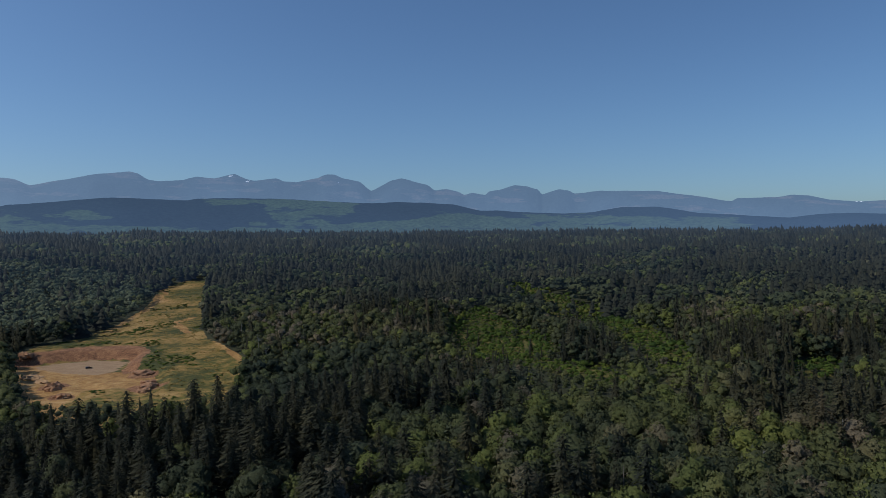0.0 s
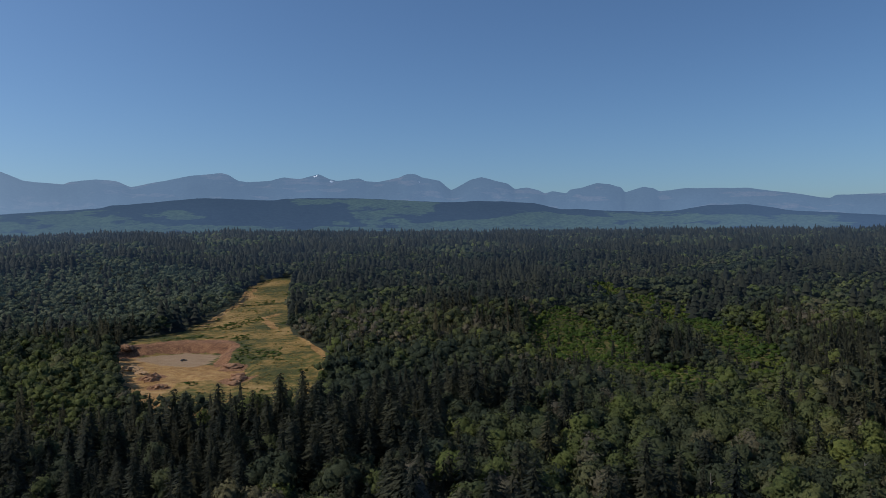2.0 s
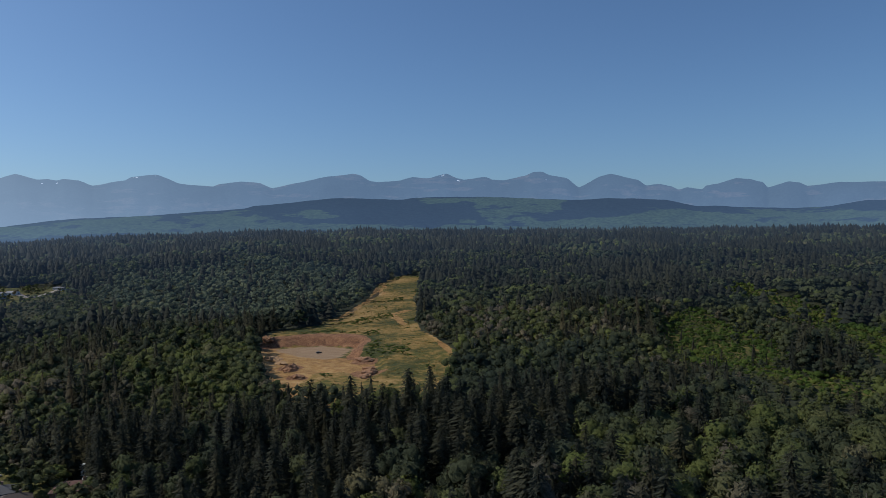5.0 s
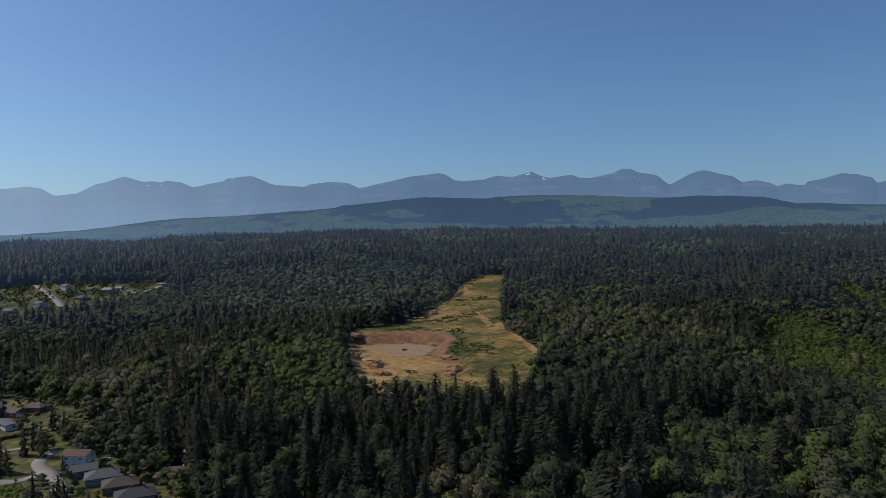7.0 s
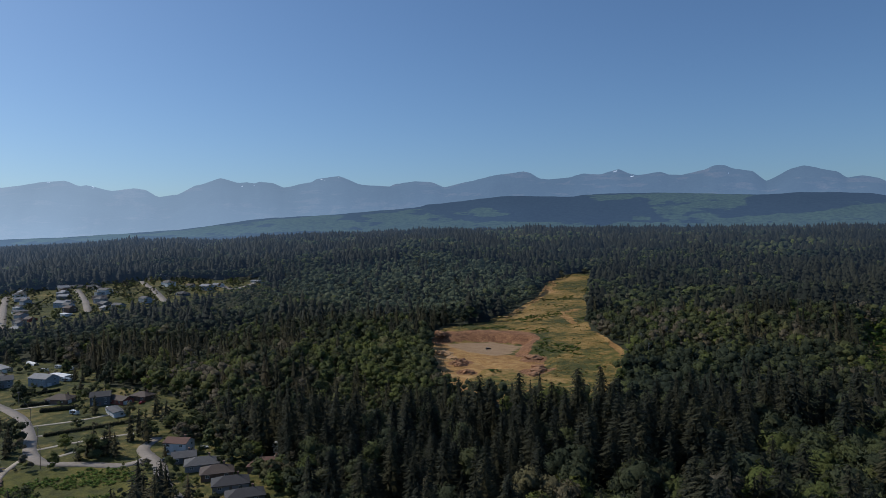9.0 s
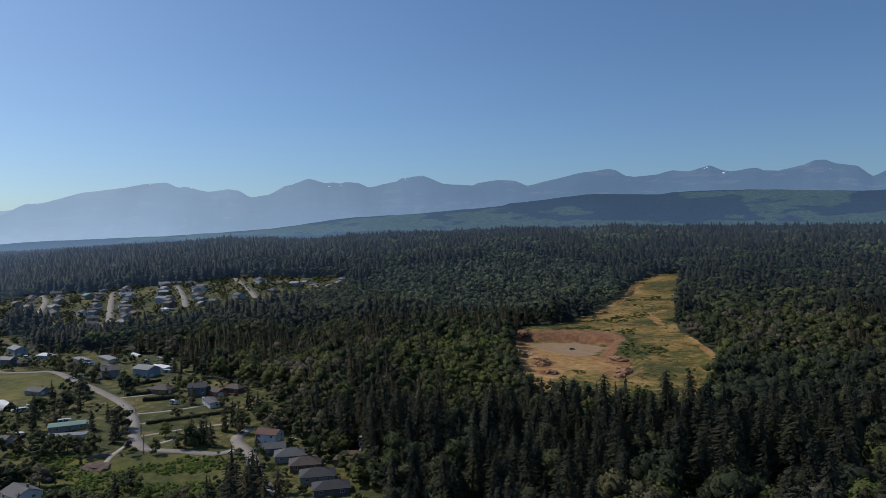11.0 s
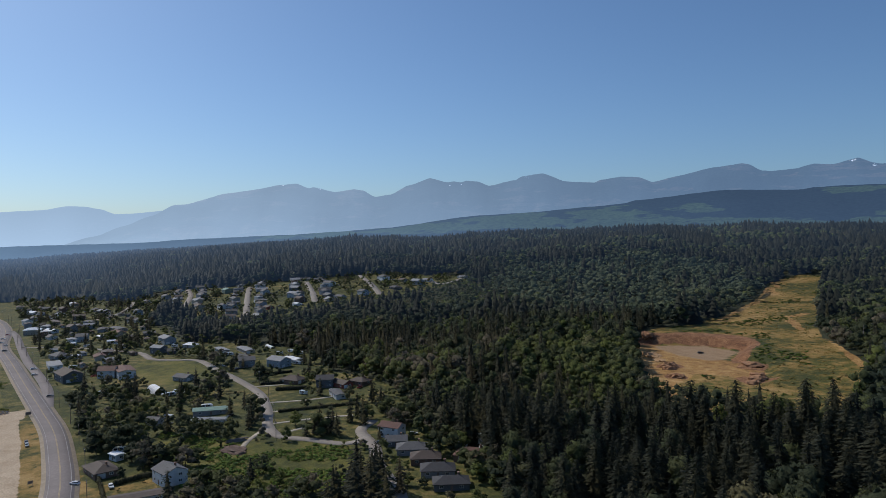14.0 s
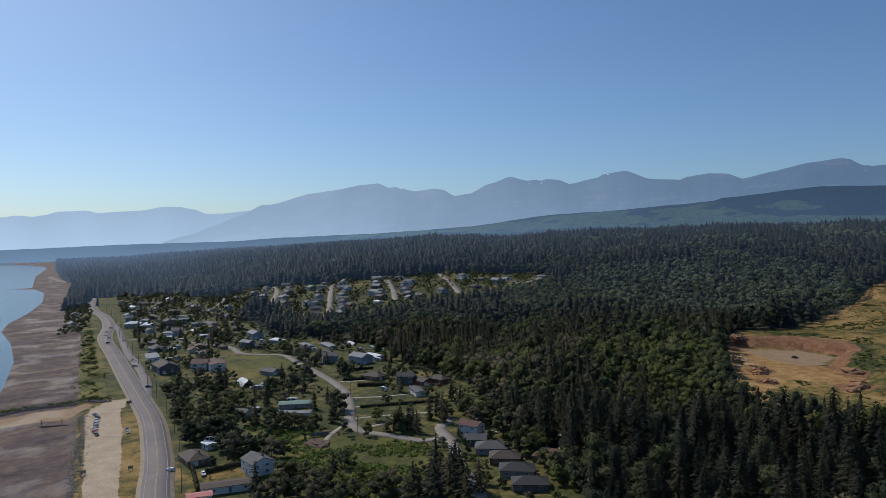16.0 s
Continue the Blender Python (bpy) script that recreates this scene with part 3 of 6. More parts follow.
def fir_crown(tiers, arms, spread=0.2, twigs=1, start=0.12, cards=0):
    """Uneven tiers of drooping boughs, with side twigs, round an axis of height 1."""
    out = []
    for i in range(tiers):
        h = start + (0.985 - start) * max(0.0, (i + rng.uniform(-0.45, 0.45)) / (tiers - 1)) ** 0.85
        h = min(max(h, start), 0.985)
        reach = spread * (1 - h) ** 0.62 * (0.75 + 0.25 * min(1, (h - start) * 6 + 0.4)) + 0.008
        swing = rng.uniform(0, 6.28)
        n = max(3, int(round(arms * (0.5 + 0.5 * (1 - h)))))
        for k in range(n):
            a = swing + (k + rng.uniform(-0.4, 0.4)) * 2 * np.pi / n
            L = reach * rng.choice((0.6, 0.85, 1.0, 1.0, 1.25))
            d, side = np.array([np.cos(a), np.sin(a), 0]), np.array([-np.sin(a), np.cos(a), 0])
            root = np.array([0, 0, h + rng.uniform(-0.03, 0.03)])
            sag = rng.uniform(0.1, 0.45)
            out.append(spray(root, d, side, L, L * rng.uniform(0.13, 0.24), sag))
            for q in range(twigs):
                s = 1 if q % 2 else -1
                d2 = d * 0.6 + side * s * 0.8
                out.append(spray(root + d * L * rng.uniform(0.3, 0.6) - (0, 0, sag * L * 0.5), d2, np.cross(d2, (0, 0, 1)), L * 0.55, L * 0.15, rng.uniform(0.1, 0.7)))
    for k in range(cards):
        h = start + (0.97 - start) * rng.random() ** 1.25
        a = rng.uniform(0, 6.28)
        R = (spread * (1 - h) ** 0.62 + 0.006) * rng.uniform(0.55, 1.12)
        d, side = np.array([np.cos(a), np.sin(a), 0]), np.array([-np.sin(a), np.cos(a), 0])
        p = d * R + (0, 0, h - 0.25 * R)
        w = rng.uniform(0.010, 0.022)
        n = d + (0, 0, 0.45) + rng.normal(0, 0.25, 3)
        out.append((np.array([p - d * w * 1.6 + (0, 0, w * 0.6), p + side * w + (0, 0, -w * 0.3), p + d * w * 1.2 - side * w * 0.5 - (0, 0, w * 0.8)]), np.array([(0, 1, 2)]), np.array([n, n, n])))
    a = np.arange(5) * 2 * np.pi / 5
    core = spread * 0.42
    ring = np.stack([np.cos(a) * core, np.sin(a) * core, 0 * a + start], 1)
    out.append((np.concatenate([ring, [(0, 0, 0.95)]]), np.array([(i, (i + 1) % 5, 5) for i in range(5)]), np.concatenate([ring + (0, 0, 0.02), [(0, 0, 1)]])))
    return shell(out)


def fir_far(tiers, sides, spread=0.2):
    """Ragged stacked cones of height 1."""
    out = []
    for i in range(tiers):
        h = 0.06 + 0.94 * i / tiers
        reach = spread * (1 - h) ** 0.62
        a = rng.uniform(0, 6.28) + np.arange(sides) * 2 * np.pi / sides
        L = reach * rng.uniform(0.55, 1.35, sides)
        ring = np.stack([np.cos(a) * L, np.sin(a) * L, h - 0.3 * L + rng.uniform(-0.03, 0.03, sides)], 1)
        flat = np.stack([np.cos(a), np.sin(a), 0 * a + 1.3], 1)
        out.append((np.concatenate([ring, [(rng.uniform(-.03, .03), rng.uniform(-.03, .03), min(1, h + 1.5 / tiers))]]), np.array([(k, (k + 1) % sides, sides) for k in range(sides)]),
                    np.concatenate([flat + rng.normal(0, 0.12, flat.shape), [(0.3 * np.cos(a[0]), 0.3 * np.sin(a[0]), 1)]])))
    return shell(out)


def leaf_crown(lobes, cards, spread=0.36, card=0.06, low=0.22, top=0.86):
    """Lobes of foliage on a crown of height 1: a rough clump each, hidden in many small leaf clusters."""
    out = []
    for i in range(lobes):
        s = (i + 0.5) / lobes
        h = low + (top - low) * s
        swing = spread * np.sin(np.pi * min(1, 0.25 + 0.7 * s)) * rng.uniform(0.45, 0.85) * (lobes > 1)
        a = i * 2.4 + rng.uniform(-0.4, 0.4)
        c = np.array([np.cos(a) * swing, np.sin(a) * swing, h + rng.uniform(-0.03, 0.03)])
        R = spread * (rng.uniform(0.36, 0.56) if lobes > 1 else 0.9)
        lean = np.array([c[0], c[1], (h - 0.35)]) * 0.8
        v, f, m = lump(R * 0.8, 0.88, 0.34)
        out.append((v + c, f, m + lean + (0, 0, 0.5)))
        for k in range(cards):
            d = rng.normal(size=3)
            d[2] = abs(d[2]) * 1.1 - 0.3
            d /= np.linalg.norm(d)
            p = c + d * R * rng.uniform(0.72, 1.25) * (1, 1, 0.88)
            t1 = np.cross(d, rng.normal(size=3))
            t1 /= np.linalg.norm(t1)
            t2 = np.cross(d, t1) + d * rng.uniform(-0.9, 0.9)
            w = card * rng.uniform(0.6, 1.3)
            n = d + lean + (0, 0, 0.5) + rng.normal(0, 0.25, 3)
            out.append((np.array([p + t1 * w, p - t1 * w * 0.6 + t2 * w, p - t1 * w * 0.6 - t2 * w]), np.array([(0, 1, 2)]), np.array([n, n, n])))
    return shell(out)


def wood(name, label, material, templates, x, y, z, height, width, tint, far=False):
    """Many trees in one mesh, each from one of the templates, turned, sized and tinted by itself."""
    pick = rng.integers(0, len(templates), len(x))
    verts, tris, tints, normals, n = [], [], [], [], 0
    for k, (v, f, m) in enumerate(templates):
        at = np.nonzero(pick == k)[0]
        if not len(at):
            continue
        turn = rng.uniform(0, 2 * np.pi, len(at))
        c, s = np.cos(turn)[:, None], np.sin(turn)[:, None]
        h, w = height[at][:, None], width[at][:, None]
        lean = rng.normal(0, 0.015, (len(at), 2))
        X = (v[:, 0] * c - v[:, 1] * s) * w + x[at][:, None] + v[:, 2] * h * lean[:, :1]
        Y = (v[:, 0] * s + v[:, 1] * c) * w + y[at][:, None] + v[:, 2] * h * lean[:, 1:]
        Z = v[:, 2] * h + z[at][:, None]
        verts.append(np.stack([X, Y, Z], -1).reshape(-1, 3))
        normals.append(np.stack([m[:, 0] * c - m[:, 1] * s, m[:, 0] * s + m[:, 1] * c, m[:, 2] + 0 * c], -1).reshape(-1, 3))
        tris.append((f[None] + (np.arange(len(at)) * len(v))[:, None, None] + n).reshape(-1, 3))
        tints.append(np.repeat(tint[at], len(v)))
        n += len(at) * len(v)
    verts = np.concatenate(verts)
    values = [("tint", np.concatenate(tints))]
    # painted haze grows with distance, its tint shifting towards the sun
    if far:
        values += [("haze_amount", np.clip((np.hypot(verts[:, 0], verts[:, 1]) - 600) / 1800, 0, 1.8)), ("sunward", smooth(20, 95, np.degrees(np.arctan2(-verts[:, 0], verts[:, 1]))))]
    ob = fill(name, verts, np.concatenate(tris), [material], values, normals=np.concatenate(normals))
    return tagged(ob, label, "trees", kind="stuff")


FIR_NEAR = [fir_crown(20, 8, s, 0, 0.1, 420) for s in (0.20, 0.23, 0.27, 0.22, 0.29, 0.21)]
FIR_MID = [fir_crown(12, 6, s, 0, 0.1, 60) for s in (0.20, 0.23, 0.26, 0.22)]
FIR_FAR = [fir_far(6, 6, s) for s in (0.22, 0.26, 0.30, 0.24)]
FIR_LAST = [fir_far(2, 5, s) for s in (0.25, 0.30, 0.34)]
LEAF_NEAR = [leaf_crown(n, 50, s, 0.034) for n, s in ((11, 0.38), (10, 0.35), (12, 0.42), (10, 0.32), (11, 0.40))]
LEAF_MID = [leaf_crown(6, 14, s, 0.048) for s in (0.36, 0.33, 0.40, 0.30)]
LEAF_FAR = [leaf_crown(2, 7, s, 0.10, 0.35) for s in (0.40, 0.36, 0.44, 0.33)]
LEAF_LAST = [leaf_crown(1, 0, s, 0.16, 0.4) for s in (0.42, 0.38)]
LOW = [leaf_crown(1, 9, 0.5, 0.15, 0.35) for _ in range(4)]
THICKET = [leaf_crown(2, 11, 0.45, 0.13, 0.25, 0.75) for _ in range(4)]


def sites(spacing, r0, r1, a0=-36, a1=92):
    """Jittered places for trees in a sector of the land."""
    g = np.arange(-r1, r1, spacing)
    X, Y = np.meshgrid(g, g[g > -200])
    X = (X + rng.uniform(-0.48, 0.48, X.shape) * spacing).ravel()
    Y = (Y + rng.uniform(-0.48, 0.48, Y.shape) * spacing).ravel()
    r, az = np.hypot(X, Y), np.degrees(np.arctan2(-X, Y))
    keep = (r >= r0) & (r < r1) & (az > a0) & (az < a1)
    X, Y = X[keep], Y[keep]
    u, v = uv(X, Y)
    free = (u > np.where(v > 1430, np.interp(v, (1430, 1900, 2100, 2700, 4300), (14, -14, -50, -92, -150)), 36)) & (within(CLEARING, u, v) < -1) & (within(TOWN, u, v) < 0) & (within(UPPER, u, v) < 0)
    return X[free], Y[free], u[free], v[free]


ALDERS = [(510, 620), (550, 775), (702, 830), (881, 785), (951, 640), (880, 560), (740, 480), (668, 449), (542, 454), (470, 470)]
FIRST_FIRS, FIRST_LEAVES = [], []   # the trees nearest the shore become things of their own


def woodland():
    for band, spacing, r0, r1 in (("near", 7.4, 195, 345), ("mid", 8.3, 345, 680), ("far", 9.8, 680, 1300), ("last", 11.2, 1300, 2420)):
        x, y, u, v = sites(spacing, r0, r1)
        z, r = ground_z(x, y), np.hypot(x, y)
        az = np.degrees(np.arctan2(-x, y))
        stand = waves(x, y, 140, 7)
        mix = waves(x, y, 60, 2) + 0.6 * waves(x, y, 23, 6) + 0.7 * stand
        firs = (0.16 + 0.14 * smooth(460, 380, r) + 0.62 * smooth(19, 26, az) * smooth(400, 310, r) + 0.16 * smooth(650, 1100, r) + 0.10 * smooth(1000, 1500, r)
                + (0.12 + 0.4 * smooth(900, 1150, r)) * smooth(48, 56, az) + 0.85 * mix)
        front = np.maximum(smooth(18, 25, az) * smooth(60, 55, az) * smooth(440, 350, r), 0.85 * smooth(3, 13, az) * smooth(22, 19, az) * smooth(375, 325, r))
        firs = firs * (1 - front) + (0.97 - 0.24 * smooth(33, 38, az) * smooth(320, 275, r) + 0.06 * mix) * front
        alder = smooth(-20, 25, within(ALDERS, u, v) + 14 * waves(x, y, 30, 3))
        bush = smooth(-6, 6, opened(u, v) + 7 * waves(x, y, 16, 4))
        is_bush = rng.random(len(x)) < bush * 0.96
        brighter = smooth(-12, 16, np.max([within(p, u, v) for p in BRIGHT_STANDS], axis=0) + 14 * waves(x, y, 20, 5))
        is_alder = ~is_bush & (rng.random(len(x)) < alder * 0.85)
        is_fir = ~is_bush & ~is_alder & (rng.random(len(x)) < firs * (1 - 0.6 * brighter))
        is_leaf = ~is_bush & ~is_alder & ~is_fir
        is_fir &= rng.random(len(x)) > 0.24 * front   # the tall firs stand wider apart
        tint = np.clip(rng.beta(1.3, 1.9, len(x)) + 0.3 * waves(x, y, 35, 8) + 0.28 * waves(x, y, 120, 5), 0, 1) * (1 - 0.2 * front)
        tint = tint * (1 - 0.7 * brighter) + 0.7 * brighter * rng.uniform(0.5, 0.76, len(x))
        rough = {"near": (FIR_NEAR, LEAF_NEAR), "mid": (FIR_MID, LEAF_MID), "far": (FIR_FAR, LEAF_FAR), "last": (FIR_LAST, LEAF_LAST)}[band]
        tall = (1.12 if band == "near" else 1) + 0.14 * waves(x, y, 45, 9) + 0.12 * waves(x, y, 150, 3) + (0.16 * waves(x, y, 80, 6) if band in ("far", "last") else (-0.06 - 0.22 * smooth(330, 380, r)) * front)
        # trees on the camera's side of the openings are shortened to keep these in view
        ahead = np.max([opened(*uv(x * (1 + d / r), y * (1 + d / r))) for d in (0, 30, 60, 90)], axis=0) if band == "mid" else np.full(len(x), -99.0)
        tall = tall * (1 + 0.22 * np.maximum(waves(x, y, 70, 9), -0.3)) * (1 - 0.52 * smooth(-8, 8, ahead))
        tall = tall * (1 - 0.42 * smooth(-150, -40, within(UPPER, u, v)) * smooth(900, 840, v) * smooth(640, 560, u))
        full = {"near": 1.0, "mid": 1.15, "far": 1.3, "last": 1.4}[band]
        for key, sel, mat_, shapes, h, w, label in (
                ("fir_wood", is_fir, M_FIR, rough[0], (13, 29), (0.85, 1.15), "dark green conifer forest of uneven height"),
                ("broadleaf_wood", is_leaf, M_LEAF, rough[1], (12, 20), (0.85, 1.1), "mixed green broadleaf forest with rounded crowns"),
                ("alder_wood", is_alder, M_ALDER, rough[1], (15, 18), (0.85, 1.05), "pale grey-green alder wood"),
                ):
            if not sel.any():
                continue
            H = (rng.uniform(*h, sel.sum()) * (1 if band in ("near", "mid") else 0.6) + (0 if band in ("near", "mid") else 0.32 * h[1])) * tall[sel]
            W = H * rng.uniform(*w, sel.sum()) * full
            xs, ys, zs, ts = x[sel], y[sel], z[sel] - 0.3, tint[sel]
            first = {"fir_wood": FIRST_FIRS, "broadleaf_wood": FIRST_LEAVES}.get(key) if band == "near" else None
            if first is not None:
                lone = np.argsort(np.hypot(xs, ys))[:110]
                first.extend(zip(xs[lone], ys[lone], zs[lone], H[lone], W[lone]))
                keep = np.setdiff1d(np.arange(len(xs)), lone)
                xs, ys, zs, ts, H, W = xs[keep], ys[keep], zs[keep], ts[keep], H[keep], W[keep]
            # woods from 680 m on get foliage with haze painted in
            if band in ("far", "last"):
                H, W = (H * rng.uniform(0.8, 1.12, len(xs)), W * 0.82) if band == "last" else (np.minimum(H, 31), np.minimum(W, 31))
                wood("backdrop_" + key, label, {"fir_wood": M_FIR_HAZE, "broadleaf_wood": M_LEAF_HAZE, "alder_wood": M_ALDER_HAZE}[key], shapes, xs, ys, zs, H, W, ts * (0.45 if key == "fir_wood" else 0.8), True)
                continue
            wood(key, label, mat_, shapes, xs, ys, zs, H, W, ts)


def coast_wood():
    """The woods on past the point, along the far shore, with haze painted in as glow."""
    x, y, u, v = sites(18, 2420, 4250, 58, 92)
    h = rng.uniform(16, 26, len(x))
    wood("backdrop_fir_wood", "dark woods along the far shore with blue haze glow", M_FIR_HAZE, FIR_LAST, x, y, ground_z(x, y) - 0.3, h, h * 1.7, rng.random(len(x)) * 0.7, True)


woodland()
coast_wood()


def opening():
    """The bright thicket where the wood opens."""
    x, y, u, v = sites(4.5, 340, 1010, -36, 30)
    keep = opened(u, v) + 6 * waves(x, y, 16, 4) > -3
    x, y = x[keep], y[keep]
    h = rng.uniform(1.6, 3.4, len(x)) * (1 + 0.4 * waves(x, y, 18, 6)) + 2.5 * (rng.random(len(x)) < 0.1)
    wood("bush_thicket", "bright green bush thicket in an opening", M_BUSH, LOW, x, y, ground_z(x, y) - 0.15, h, h * rng.uniform(1.2, 1.7, len(h)), np.clip(rng.random(len(x)) * 0.7 + 0.5 * waves(x, y, 40, 2), 0, 1))


opening()

# ---------------------------------------------------------------- trees that stand as things of their own
def as_mesh(name, shape, material, soft=True):
    ob = fill(name, shape[0], shape[1], [material], normals=shape[2] if soft else None)
    me = ob.data
    bpy.data.objects.remove(ob)
    return me


TRUNK = as_mesh("trunk", trunk_of(0.9, 0.016), M_BARK)
FIR_MESHES = [as_mesh("fir_boughs", s, M_FIR_OWN) for s in FIR_NEAR]
LEAF_MESHES = [as_mesh("leaf_crown", s, M_LEAF_OWN) for s in LEAF_NEAR]
GARDEN_FIRS = [as_mesh("fir_boughs", fir_crown(15, 8, s, 1), M_FIR_OWN) for s in (0.20, 0.24, 0.22)]
GARDEN_LEAVES = [as_mesh("leaf_crown", leaf_crown(6, 34, s, 0.05), M_LEAF_OWN) for s in (0.36, 0.40, 0.33)]


def tree(kind, x, y, z, h, w, label, group):
    """A tree: a tapered trunk and a crown."""
    root = new(kind)
    root.empty_display_size = 0.5
    root.matrix_world = pose(x, y, z, 0, 0, rng.uniform(0, 360))
    garden = "village" in group
    meshes = (GARDEN_FIRS if garden else FIR_MESHES) if kind == "fir_tree" else (GARDEN_LEAVES if garden else LEAF_MESHES)
    for name, me in (("trunk", TRUNK), ("crown", meshes[rng.integers(len(meshes))])):
        ob = new(name, me)
        ob.parent, ob.scale = root, (w, w, h)
    return tagged(root, label, "tree", group)


for x, y, z, h, w in FIRST_FIRS:
    tree("fir_tree", x, y, z, h, w, "tall dark green conifer with drooping ragged boughs", "conifers of the near wood")
for x, y, z, h, w in FIRST_LEAVES:
    tree("broadleaf_tree", x, y, z, h, w, "green broadleaf tree with a lobed leafy crown", "broadleaf trees of the near wood")

# ---------------------------------------------------------------- roads
M_ASPHALT = plain("worn_asphalt", (0.225, 0.192, 0.182), 0.9, vary=0.12, grain=0.8, coarse=0.06)
M_LANE = plain("pale_chipseal", (0.28, 0.245, 0.21), 0.9, vary=0.14, grain=0.8, coarse=0.08)
M_WHITE_LINE = plain("white_road_paint", (0.40, 0.38, 0.37), 0.8)
M_YELLOW_LINE = plain("yellow_road_paint", (0.42, 0.32, 0.17), 0.8)


def spline(points, gap=4.0):
    """A smooth line through points in u, v, as x, y."""
    p = np.array(points, float)
    p = np.concatenate([[2 * p[0] - p[1]], p, [2 * p[-1] - p[-2]]])
    out = []
    for a0, a1, a2, a3 in zip(p, p[1:], p[2:], p[3:]):
        n = max(2, int(np.hypot(*(a2 - a1)) / gap))
        for s in np.arange(n) / n:
            out.append(0.5 * (2 * a1 + (a2 - a0) * s + (2 * a0 - 5 * a1 + 4 * a2 - a3) * s * s + (3 * a1 - a0 - 3 * a2 + a3) * s ** 3))
    out.append(p[-2])
    return np.array([xy(*q) for q in out])


def ribbon(name, line, left, right, lift, material, thick=0.25):
    """A paved strip laid on the land, with its edges let into it."""
    d = np.gradient(line, axis=0)
    d /= np.linalg.norm(d, axis=1)[:, None]
    side = np.stack([-d[:, 1], d[:, 0]], 1)
    cols = []
    for off, drop in ((left, -thick), (left, 0), (0.5 * (left + right), 0), (right, 0), (right, -thick)):
        q = line + side * off
        cols.append(np.column_stack([q, ground_z(q[:, 0], q[:, 1]) + lift + drop]))
    top = np.max([c[:, 2] for c in cols[1:4]], axis=0)
    for k in (1, 2, 3):
        cols[k][:, 2] = top
    v = np.stack(cols, 1)
    n = len(line)
    i = np.arange(n * 5).reshape(n, 5)
    q = np.stack([i[:-1, :-1], i[1:, :-1], i[1:, 1:], i[:-1, 1:]], -1).reshape(-1, 4)
    return fill(name, v.reshape(-1, 3), np.concatenate([q[:, [0, 1, 2]], q[:, [0, 2, 3]]]), [material])


HIGHWAY = ((22, -150), (12, 60), (17, 220), (22, 302), (26, 340), (28.5, 377), (30.5, 432), (28.5, 489), (24, 588), (19.5, 695), (14, 822), (21, 945), (18, 1062), (5, 1188), (9, 1396), (40, 1520), (20, 1800), (-60, 2150), (-110, 2500))
FRONTAGE = ((32, 500), (36, 560), (34, 640), (31, 700), (30, 812), (30, 900), (26, 960))
STREET = ((30, 800), (70, 770), (115, 690), (120, 640), (134, 618), (149, 600), (150, 552), (151, 498), (149, 445), (138, 399), (128, 370), (126, 347), (136, 330), (146, 312), (157, 312), (160, 318))
COURT = ((176, 338), (162, 326), (156, 300), (148, 282), (143, 269), (138, 247), (132, 232), (120, 205))
UPPER_STREETS = (((290, 1215), (284, 1200), (271, 1130), (232, 1010), (205, 935)), ((345, 1060), (336, 1044), (299, 939), (262, 832), (236, 794)), ((415, 1010), (409, 998), (371, 885), (345, 815)),
                 ((505, 1010), (498, 991), (449, 859), (418, 776)), ((545, 868), (537, 853), (527, 808), (560, 820), (590, 842)), ((200, 1190), (185, 1130), (157, 1049), (120, 1000)))
DRIVES = (((127, 350), (140, 352), (160, 350)), ((130, 372), (150, 366), (172, 356)), ((137, 398), (155, 388), (180, 380)), ((143, 420), (165, 408), (190, 402)), ((128, 368), (112, 352), (104, 340)), ((150, 470), (165, 462), (176, 458)))
road_lines = {}


def roads():
    main = spline(HIGHWAY)
    road_lines["road"] = main
    tagged(ribbon("road_shoulder", main, -7.4, 7.4, 0.08, plain("shoulder_gravel", (0.36, 0.29, 0.21), 0.95, grain=1.5)), "strip of tan gravel beside the highway", "road shoulder", kind="structure")
    road = tagged(ribbon("road", main, -5.6, 5.6, 0.16, M_ASPHALT), "two-lane grey asphalt highway along the shore", "road", kind="structure")
    for name, at, half, mat_ in (("edge_line", -4.3, 0.09, M_WHITE_LINE), ("edge_line", 4.3, 0.09, M_WHITE_LINE), ("centre_line", -0.17, 0.09, M_YELLOW_LINE), ("centre_line", 0.17, 0.09, M_YELLOW_LINE)):
        strip = ribbon(name, main, at - half, at + half, 0.20, mat_, 0.03)
        strip.parent = road
    for points, half, label in ((FRONTAGE, 3.6, "grey side road beside the highway"), (STREET, 3.0, "winding pale village street"), (COURT, 3.0, "pale dead-end lane between houses")):
        line = spline(points)
        road_lines[label] = line
        tagged(ribbon("road", line, -half, half, 0.10, M_ASPHALT if points is FRONTAGE else M_LANE), label, "road", kind="structure")
    for points in UPPER_STREETS:
        line = spline(points)
        road_lines[str(points[0])] = line
        tagged(ribbon("road", line, -4.0, 4.0, 0.12, M_LANE), "pale street climbing through the upper village", "road", kind="structure")
    for points in DRIVES:
        line = spline(points)
        road_lines[str(points)] = line
        tagged(ribbon("driveway", line, -1.4, 1.4, 0.07, plain("drive_gravel", (0.40, 0.35, 0.28), 0.95)), "narrow gravel drive across the lawns", "driveway", kind="structure")


roads()

